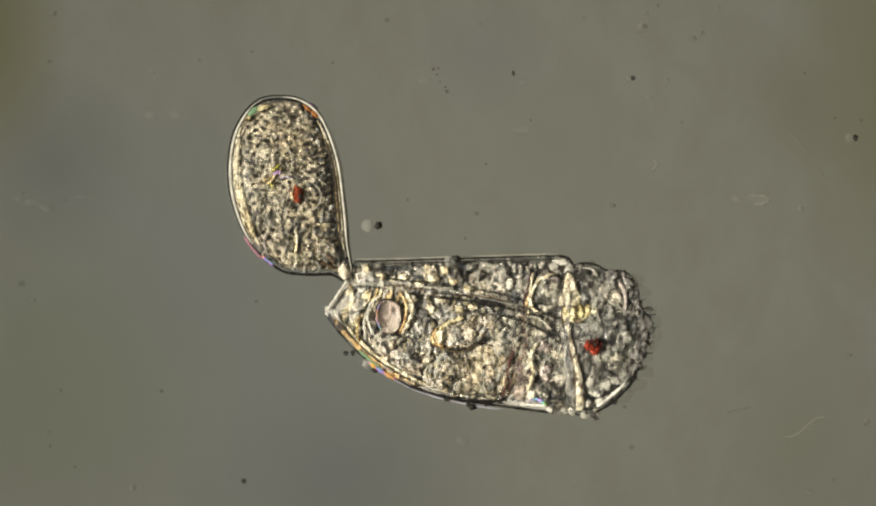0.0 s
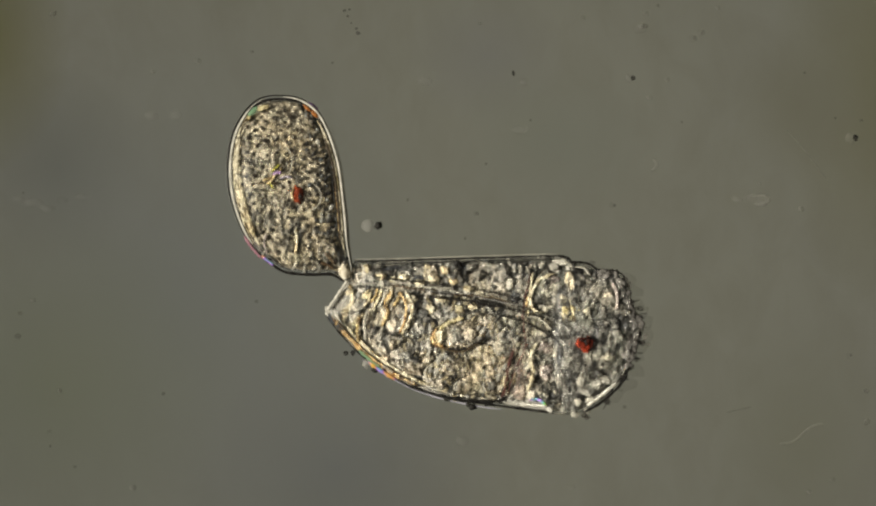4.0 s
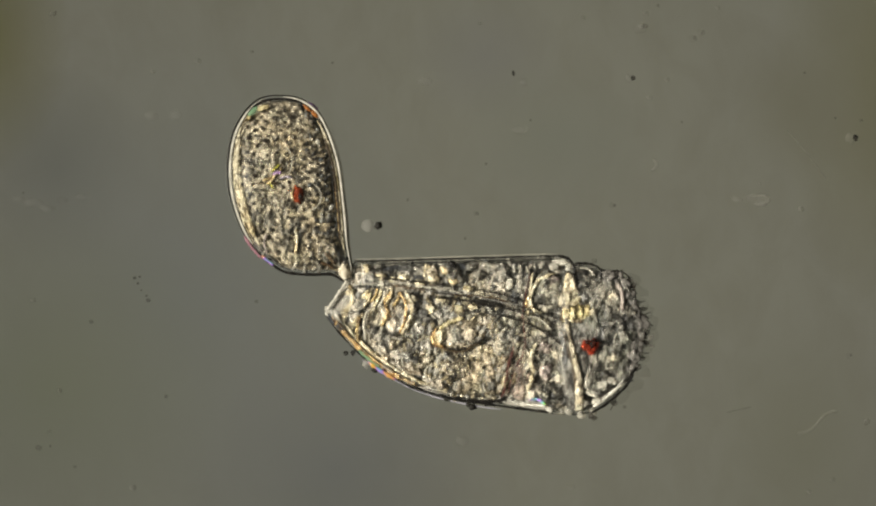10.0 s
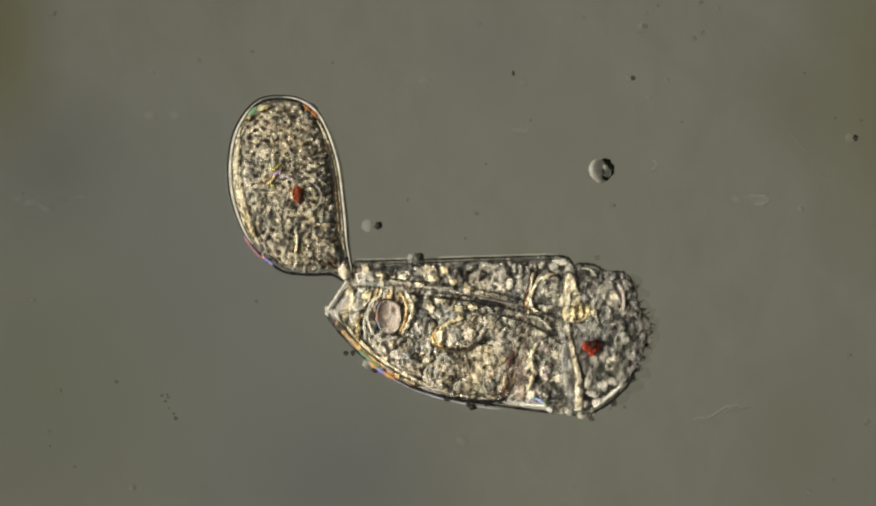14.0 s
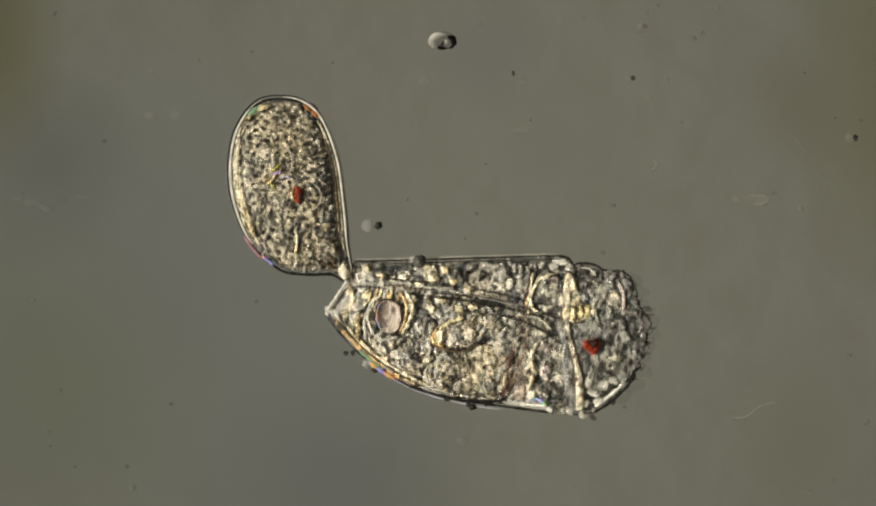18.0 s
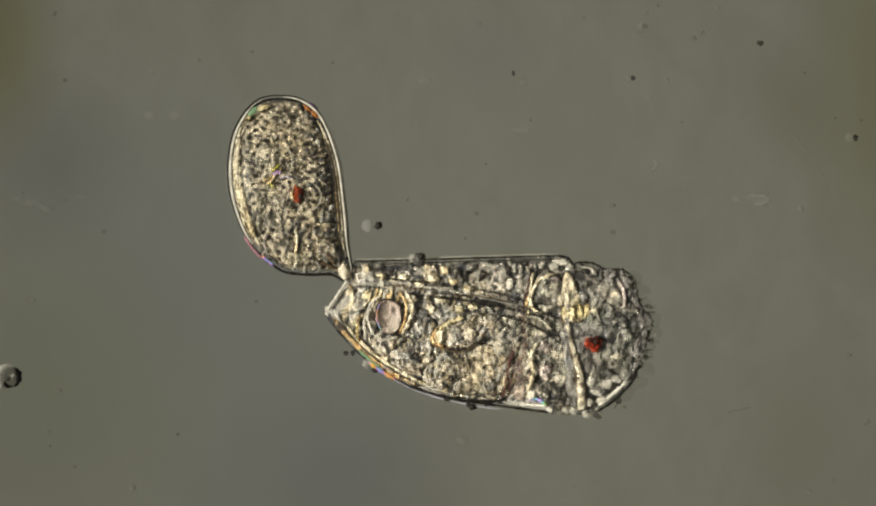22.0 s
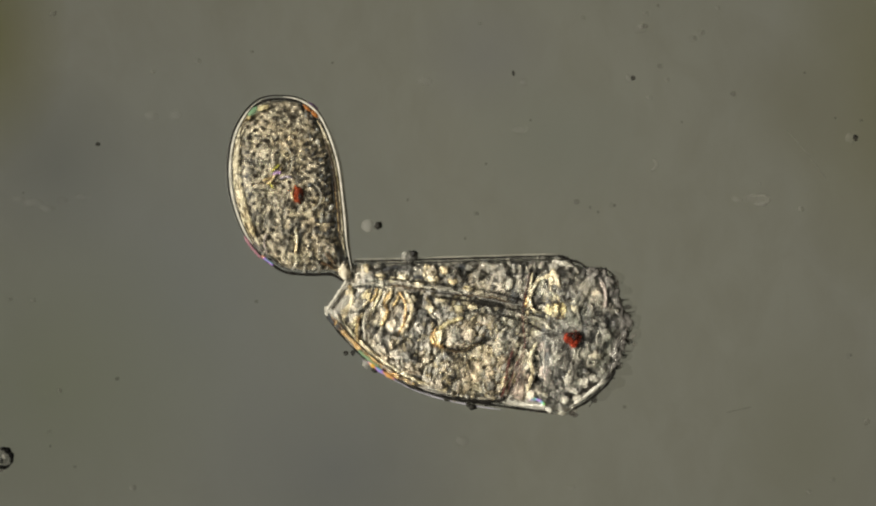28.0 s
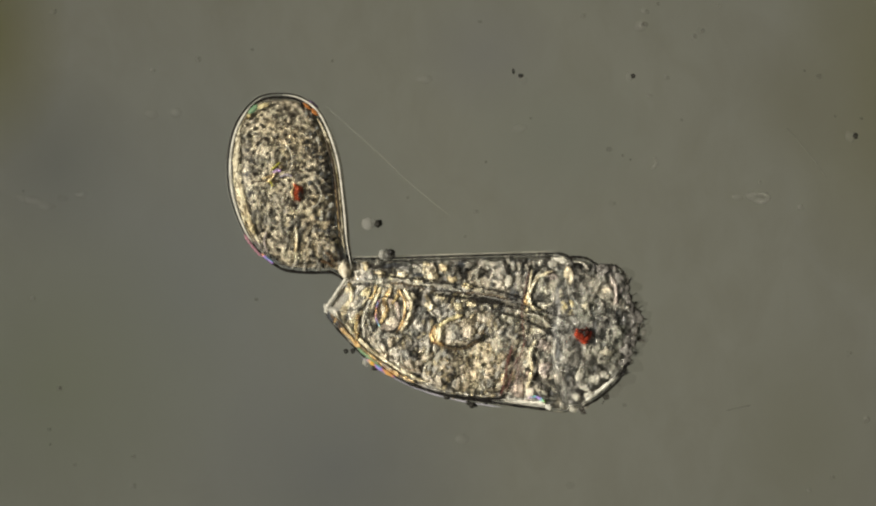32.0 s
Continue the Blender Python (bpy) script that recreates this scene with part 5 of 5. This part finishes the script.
def round_cell(x, y, label):
    """A clear disc-shaped cell: side lighting painted as a pale side and an uneven dark wall, dim spots within."""
    c = thing("drifting_cell", x, y, 30, label, "algal cell", "drifting cells")
    arc = lambda cx, cy, rx, ry, a0, a1, h: [(cx + rx * math.cos(a), cy + ry * math.sin(a), h + 1.2 * math.sin(3 * a)) for a in np.linspace(radians(a0), radians(a1), 30)]
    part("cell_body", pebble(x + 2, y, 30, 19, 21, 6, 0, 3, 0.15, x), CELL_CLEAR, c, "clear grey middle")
    # lit side painted as pale arcs, shade as dark arcs opposite
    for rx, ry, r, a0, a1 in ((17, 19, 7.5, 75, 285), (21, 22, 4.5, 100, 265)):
        part("painted_lit_side", tube(arc(x, y, rx, ry, a0, a1, 33), lambda q: 0.4 + r * math.sin(math.pi * q) ** 0.8, sides=10, flat=0.7), CELL_LIT, c, "soft pale side painted as lit")
    part("shaded_wall", tube(arc(x + 5, y, 15, 17, -88, 70, 38), lambda q: 0.6 + 5.8 * math.sin(math.pi * q ** 0.7) ** 1.1 * (0.82 + 0.18 * math.sin(25 * q)), sides=9), CELL_SHADE, c, "uneven dark wall painted as shade")
    part("shaded_wall", tube(arc(x + 4, y, 14, 17, 62, 152, 38), lambda q: 0.5 + 3.2 * math.sin(math.pi * q) ** 0.8 * (0.8 + 0.2 * math.sin(19 * q)), sides=9), CELL_SHADE, c, "lower end of the painted dark wall")
    part("wall_knot", pebble(x - 4, y + 14, 38, 3.6, 3.0, 3, 20, 3, 0.7, x), CELL_SHADE, c, "dark knot at the end of the wall")
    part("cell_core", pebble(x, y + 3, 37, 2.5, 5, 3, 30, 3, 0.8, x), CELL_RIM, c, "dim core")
    part("cell_gleam", pebble(x + 6, y - 3, 38, 3.0, 5, 3, 15, 3, 0.6, x), CELL_LIT, c, "bright gleam painted within")
    return c


def bent_rod(x, y, length, r, mats, label, name):
    """A bent rod along x: side lighting painted as a dark side and a pale one above it."""
    rod = thing(name, x, y, 14, label, "bacterium", "drifting rods")
    for (mat, lab), dy in zip(mats, (-0.9 * r, 0.9 * r)):
        pts = [(x + length * (q - 0.5), y + dy + 6 * math.sin(q * 6.0), 14) for q in np.linspace(0, 1, 16)]
        part("painted_rod_side", tube(pts, taper(r, 0.5)), mat, rod, lab)
    return rod


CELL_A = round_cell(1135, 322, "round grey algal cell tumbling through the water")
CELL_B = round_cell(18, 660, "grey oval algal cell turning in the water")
ROD_PALE = bent_rod(1440, 765, 84, 1.7, ((PALE_FAINT, "faint pale side"), (SCRATCH, "faint dark side")), "faint pale bent rod drifting over the slide", "drifting_rod")
ROD_DARK = bent_rod(1290, 780, 98, 2.7, ((BULGE, "pale side"), (DEBRIS_DARK, "dark side")), "grey bent rod-shaped bacterium swimming past", "swimming_rod")


def clinging_cell(x, y):
    c = thing("clinging_cell", x, y, 24, "small round cell with a painted dark side clinging to the lorica edge", "algal cell")
    part("cell_middle", pebble(x, y, 24, 10, 11, 9, 0, 3, 0.3, 4), CELL_MID, c, "dim clear middle")
    # shade and lit side painted as a dark and a pale lump
    part("painted_dark_side", joined([pebble(x + 5, y - 5, 30, 6, 6, 5, 20, 3, 0.7, 4), tube([(x - 5, y - 10, 31), (x + 7, y - 8, 33), (x + 11, y + 1, 33), (x + 7, y + 9, 31)], taper(3.4))]), DARK_LINE, c, "dark side painted as shade")
    part("painted_lit_side", pebble(x - 11, y - 1, 19, 7, 8, 5, 0, 3, 0.3, 2), CELL_LIT, c, "pale side painted as lit")
    return c


CRAWLER = clinging_cell(747, 462)


def clump(x, y, label):
    shapes = [pebble(x + dx, y + dy, 20, r, r * 0.8, r * 0.8, dx, 2, 0.6, dx) for dx, dy, r in ((12, 22, 4.2), (9, 14, 2.6), (-6, -8, 2.6), (-12, -18, 3.2), (-3, -20, 2.4), (0, 4, 1.8))]
    return single("drifting_clump", joined(shapes), DEBRIS_MID, at(x, y, 20), label, "debris", "drifting specks")


STRAW = single("thread", tube([(586, 196, 44), (660, 262, 44), (730, 328, 44), (802, 388, 44)], 0.7), THREAD, at(690, 290, 44), "hair-thin faint straight thread floating beside the egg", "thread")
CLUMP_A = clump(785, 140, "chain of tiny dark specks drifting over the slide")
CLUMP_B = clump(230, 350, "short chain of dark specks drifting past the egg")

# rows: seconds, x, y in plan units
DRIFTS = (
    [(0, 437, 860), (1, 448, 882), (2, 460, 925), (32, 470, 960)],
    [(0, -30, 560), (9, 140, 560), (11, 185, 605), (13, 205, 652), (17, 221, 798), (19, 237, 872), (21, 250, 940), (32, 260, 980)],
    [(0, 150, -60), (15, 190, -30), (17.5, 189, 210), (20.5, 187, 348), (23, 187, 464), (25, 191, 547), (27.5, 204, 652), (28.5, 217, 701), (30, 226, 750), (32, 240, 820)],
    [(0, 1180, -60), (18.6, 1220, -40), (19.2, 1250, -20), (20.2, 1285, 78), (21, 1317, 67), (22, 1360, 77), (23, 1400, 77), (24, 1439, 86), (25, 1487, 100), (26.5, 1600, 150), (32, 1650, 160)],
    [(0, 290, 700), (12, 300, 710), (21, 313, 751), (22, 319, 777), (23, 336, 818), (24.5, 352, 860), (26, 370, 930), (32, 380, 960)],
    [(0, 230, -70), (22, 230, -40), (25, 293, 40), (26.5, 220, 150), (28, 176, 258), (30, 135, 402), (30.5, 60, 450), (31, -20, 500), (32, -40, 545)],
    [(0, 1060, 470), (21, 1090, 440), (23, 1107, 366), (25, 1135, 268), (27, 1165, 170), (30, 1210, 20), (32, 1230, -60)],
    [(0, 1060, 520), (26, 1060, 520), (27.0, 1075, 430), (27.5, 1072, 385), (28, 1032, 361), (28.5, 1022, 322), (29, 1035, 293), (29.5, 1038, 275), (30, 1040, 264), (30.5, 1095, 284), (31, 1093, 278), (32, 1090, 271)],
    [(0, 1150, -60), (25.5, 1200, -40), (26.5, 1258, 120), (27.5, 1295, 174), (28, 1311, 168), (29, 1349, 155), (30, 1388, 152), (32, 1465, 140)],
    [(0, 1250, -60), (14.4, 1250, -50), (15.6, 1306, 190), (17, 1352, 317), (19, 1433, 373), (22, 1580, 440), (32, 1640, 470)],
    [(0, 40, 506), (1, 37, 525), (3, 33, 565), (6, 36, 672), (8, 52, 710), (10, 70, 800), (14, 90, 940), (32, 90, 960)],
    [(0, 693, 36), (1, 720, -30), (10, 740, -40), (12, 1330, -30), (13, 1288, 15), (16, 1240, -30), (32, 1240, -60)],
    [(0, 1130, 800), (1, 1228, 772), (3, 1420, 720), (5, 1620, 690), (32, 1660, 690)],
    [(0, 90, 110), (1, 108, 34), (2, 120, -40), (17, 130, -60), (20.5, 163, 47), (23, 81, 199), (26, 60, 330), (28, 20, 535), (31, -30, 640), (32, -40, 650)],
    [(0, 880, -60), (29.5, 890, -50), (30.2, 902, 20), (31, 918, 88), (32, 932, 139)],
)
SPECKS = [speck(rows[0][1], rows[0][2], (4.2, 3.4, 3.4, 5, 3, 3.8, 4.2, 4.6, 4.2, 3.8, 5, 4, 4.2, 3.2, 4.0)[k], DEBRIS_SOFT if k in (0, 3, 5, 14) else DEBRIS_FAINT, "tiny dark speck drifting through the water", 16, name="drifting_speck") for k, rows in enumerate(DRIFTS)]

# two smaller specks follow the chain's first one
for dx, dy, r in ((24, 10, 3.0), (38, 18, 2.6)):
    part("trailing_speck", pebble(1060 + dx, 520 + dy, 16, r, r * 0.8, r, 70, 2, 0.4, dx), DEBRIS_FAINT, SPECKS[7], "smaller speck of the chain")


# ---- movement ----
# where the eye of the rotifer lies, second by second
EYE = [(0.0, 1060, 620), (0.4, 1058, 620), (0.6, 1055, 621), (0.8, 1017, 608), (1.0, 985, 610), (1.2, 984, 610), (1.4, 1013, 612), (1.6, 1027, 611), (1.8, 1034, 616), (2.2, 1042, 618), (2.6, 1039, 619), (3.0, 1041, 615), (3.5, 1042, 614),
       (4.5, 1047, 619), (5.5, 1050, 622), (6.0, 1052, 625), (6.5, 1050, 619), (7.0, 1040, 611), (7.5, 1033, 607), (8.0, 1046, 616), (8.5, 1035, 612), (9.0, 1047, 623), (9.5, 1049, 617), (10.0, 1054, 620), (10.5, 1044, 616), (11.0, 1049, 619),
       (11.5, 1041, 611), (12.0, 1041, 619), (12.5, 1052, 619), (13.0, 1056, 622), (14.5, 1056, 622), (16.5, 1056, 622), (17.0, 1056, 625), (17.5, 1054, 622), (18.0, 1057, 620), (18.5, 1057, 622), (19.0, 1055, 623), (19.5, 1049, 623), (20.0, 1046, 616),
       (20.5, 1056, 614), (21.0, 1064, 609), (21.5, 1061, 606), (22.0, 1060, 616), (22.5, 1030, 614), (23.0, 1042, 628), (23.5, 1044, 619), (24.0, 1041, 622), (24.5, 1046, 623), (25.0, 1050, 622), (25.5, 1050, 620), (26.5, 1044, 617), (27.5, 1037, 614),
       (28.0, 1023, 607), (28.5, 1044, 619), (29.0, 1044, 619), (29.5, 1046, 620), (30.0, 1046, 619), (30.5, 1034, 614), (31.0, 1042, 618), (31.5, 1046, 616), (32.0, 1042, 604)]
# small shifts of the whole animal
SHIFT = [(0, 0, 0, 0), (0.6, 0, 0, 0), (0.9, -8, -2, -1), (1.1, -11, -3, -2), (1.5, -1, 0, 0), (2.0, 0, 0, 0), (9.3, 0, 0, 0), (9.5, -9, -3, 0), (9.8, -1, 0, 0), (10.5, 0, 0, 0), (22.2, 0, 0, 0), (22.5, -9, -1, 0), (22.8, -5, -2, -1.2),
         (23.0, -4, -3, -1.7), (23.4, -2, -1, -0.6), (24.5, -1, -1, -0.3), (27.5, -1, 0, -0.1), (30.2, 0, 0, 0), (30.5, -8, -1, 0), (31.0, -4, -2, -0.3), (31.5, -1, -1, 0), (32.0, -2, -1, 0)]


def shift_at(t):
    ts = [r[0] for r in SHIFT]
    return np.interp(t, ts, [r[1] for r in SHIFT]), np.interp(t, ts, [r[2] for r in SHIFT])


def drift(ob, rows, h, turns=None, tilts=None, rolls=None):
    out = []
    for k, (t, x, y, *z) in enumerate(rows):
        p = at(x, y, z[0] if z else h)
        out.append((t, pose(*p, rolls[k] if rolls else 0, tilts[k] if tilts else 0, turns[k] if turns else 0)))
    walk(ob, out)


def motions():
    walk(ROTIFER, [(t, pose(*at(ROT_X + dx, ROT_Y + dy), 0, 0, turn)) for t, dx, dy, turn in SHIFT])
    base = ROTIFER_BASE
    # in a strong pull the eye goes further in than the crown
    rel = [(t, x - 1056 - float(shift_at(t)[0]), y - 622 - float(shift_at(t)[1])) for t, x, y in EYE]
    crown = lambda dx: dx if dx > -36 else -36 + 0.55 * (dx + 36)
    walk(HEAD_OB, [(t, pose(base.x + crown(dx) * U, base.y - 0.45 * dy * U, base.z, 0, 0, 0.02 * dx - 0.35 * dy * min(1.0, max(0.0, (dx + 12) / 12)))) for t, dx, dy in rel])
    for ob in EYES:
        p = ob.location.copy()
        walk(ob, [(t, pose(p.x + (dx - crown(dx)) * U, p.y - 0.55 * dy * U, p.z)) for t, dx, dy in rel])
    # the contractile bladder swells up into view and sinks back
    p = BLADDER.location.copy()
    walk(BLADDER, [(t, pose(p.x, p.y, p.z - d * U)) for t, d in ((0, 0), (0.6, 0), (0.9, 22), (12.8, 22), (13.0, 0), (19.4, 0), (19.7, 22), (20.1, 22), (20.35, 0), (22.1, 0), (22.4, 22), (31.2, 22), (32, 9))])
    # jaws and fold lag behind small pulls of the crown and follow the strong ones
    lag = lambda dx: min(12.0, -0.9 * dx) if dx > -16 else max(0.0, 12.0 - 0.6 * (-16 - dx))
    times = [r[0] for r in rel]
    behind = lambda t: float(np.interp(t, times, [lag(r[1]) for r in rel])) * U
    # the fold slips under the skin whenever the head is drawn in
    p = FOLD.location.copy()
    depth = ((0, 0), (0.6, 0), (0.8, 1), (1.7, 0.9), (2.0, 0.5), (2.6, 0.5), (3.0, 1), (4.2, 0.8), (5.4, 0), (6.7, 0), (7.0, 0.6), (7.7, 0.6), (8.0, 0.1), (8.4, 0.8), (8.7, 0.5), (9.0, 0), (11.3, 0), (11.5, 0.6), (12.0, 0.4), (12.4, 0), (22.3, 0), (22.5, 0.3), (22.8, 0), (26.5, 0), (27.4, 0.4), (27.8, 1), (28.2, 0.4), (28.4, 0), (30.2, 0), (30.4, 1), (32, 1))
    sunk = lambda t: float(np.interp(t, [r[0] for r in depth], [r[1] for r in depth]))
    walk(FOLD, [(t, pose(p.x + behind(t), p.y, p.z - 20 * U * sunk(t))) for t in sorted(set(times) | {r[0] for r in depth})])
    p = JAWS.location.copy()
    walk(JAWS, [(t, pose(p.x + behind(t), p.y, p.z - 5.5 * U * sunk(t))) for t in sorted(set(times) | {r[0] for r in depth})])
    p = KNOB.location.copy()
    walk(KNOB, [(t, pose(p.x - 60 * U * d, p.y - 70 * U * d, p.z - 10 * U * d)) for t, d in ((0, 1), (0.65, 1), (0.88, 0), (1.2, 0), (1.45, 1), (32, 1))])
    for k, ob in enumerate(TUFTS):
        root = ob.location.copy()
        walk(ob, [(0.2 * i, pose(*root, 0, 0, 16 * math.sin(i * 2.3 + k * 1.4) + 8 * math.sin(i * 0.9 + k * 2.2))) for i in range(161)])
    drift(CELL_A, [(0, 1300, -120), (12.7, 1300, -120), (13.0, 1135, 322), (13.3, 1117, 308), (13.6, 1100, 320), (14.0, 1074, 306), (14.5, 1037, 290), (15.5, 965, 240), (16.5, 896, 192), (17.0, 850, 172), (17.5, 825, 133), (18.0, 792, 71),
                   (18.5, 794, 33), (19.0, 757, 15), (19.5, 745, -12), (20.0, 735, -60), (32, 735, -80)], 30, [0, 0, 10, 0, -20, 20, 15, 30, 42, 5, 5, 0, 4, 2, 0, 0, 0],
          [0, 0, 12, 30, 44, 34, 28, 50, 66, 22, 66, 8, 58, 62, 62, 50, 50], [0, 0, 0, 0, 0, 0, 0, 0, 0, 0, 0, 52, 6, 0, 0, 0, 0])
    drift(CELL_B, [(0, -120, 640), (19.5, -120, 640), (20.5, 18, 660), (21, 17, 666), (21.5, -6, 684), (22, 15, 673), (22.3, 13, 673), (22.6, 16, 667), (23, 25, 635), (23.3, 53, 614), (23.6, 51, 659), (24, 28, 636), (24.5, 32, 699), (25, -9, 677),
                   (25.5, 0, 721), (26.5, 20, 742), (27.5, 34, 764), (28, 2, 821), (28.5, -50, 850), (32, -90, 860)], 30, [0, 0, 8, -8, -15, -14, 10, -8, 0, 20, -20, 20, 8, 0, -10, 20, 30, 20, 20, 20],
          [0, 0, 10, 15, 40, 30, 45, 25, 48, 40, 20, 10, 46, 50, 40, 40, 42, 20, 20, 20])
    drift(ROD_PALE, [(0, 1440, 765), (1, 1405, 795), (3, 1445, 770), (6, 1388, 798), (8, 1376, 788), (10, 1462, 756), (12, 1463, 752), (13, 1268, 740), (15, 1310, 738), (17, 1352, 737), (19, 1345, 735), (20, 1440, 720), (20.4, 1640, 700), (32, 1680, 700)], 14,
          [24, 14, 26, 12, 10, 28, 30, 12, 14, 18, 14, 12, 20, 20])
    drift(ROD_DARK, [(0, 1240, 990), (19.9, 1240, 990), (20.2, 1245, 890), (20.4, 1293, 795), (20.5, 1290, 781), (20.7, 1300, 945), (20.9, 1290, 960), (21.1, 1250, 862), (21.2, 1198, 735), (21.3, 1172, 630), (21.4, 1110, 590, 9), (21.7, 930, 600, 6), (32, 900, 600, 6)], 44,
          [55, 55, 55, 68, 80, 100, 110, 118, 112, 100, 100, 60, 20])
    drift(CRAWLER, [(0, 813, 468), (0.6, 813, 466), (1.0, 809, 453), (1.4, 811, 457), (2.0, 813, 460), (2.5, 812, 468), (3.5, 813, 476), (9, 811, 477), (11, 786, 478), (12.6, 752, 476), (13.3, 747, 463), (16.5, 748, 468), (19, 751, 467),
                    (21, 752, 466), (23, 747, 461), (25, 748, 460), (28, 736, 459), (30, 728, 460), (32, 695, 460)], 24)
    drift(STRAW, [(0, 760, -260), (31.5, 760, -250), (31.75, 724, 40), (31.95, 690, 290), (32, 690, 290)], 44)
    drift(CLUMP_A, [(0, 788, 142), (1, 757, 110), (2, 733, 97), (3, 686, 60), (5, 560, 30), (6, 474, 12), (7.2, 400, -40), (32, 380, -60)], 20)
    drift(CLUMP_B, [(0, -60, 120), (5.5, -60, 130), (7, 196, 255), (8, 224, 368), (9, 240, 450), (10, 254, 515), (11, 256, 556), (12.5, 286, 641), (15, 310, 800), (17, 330, 950), (32, 340, 980)], 20)
    for ob, rows in zip(SPECKS, DRIFTS):
        drift(ob, rows, 16)


ROTIFER_BASE = HEAD_OB.location.copy()
motions()
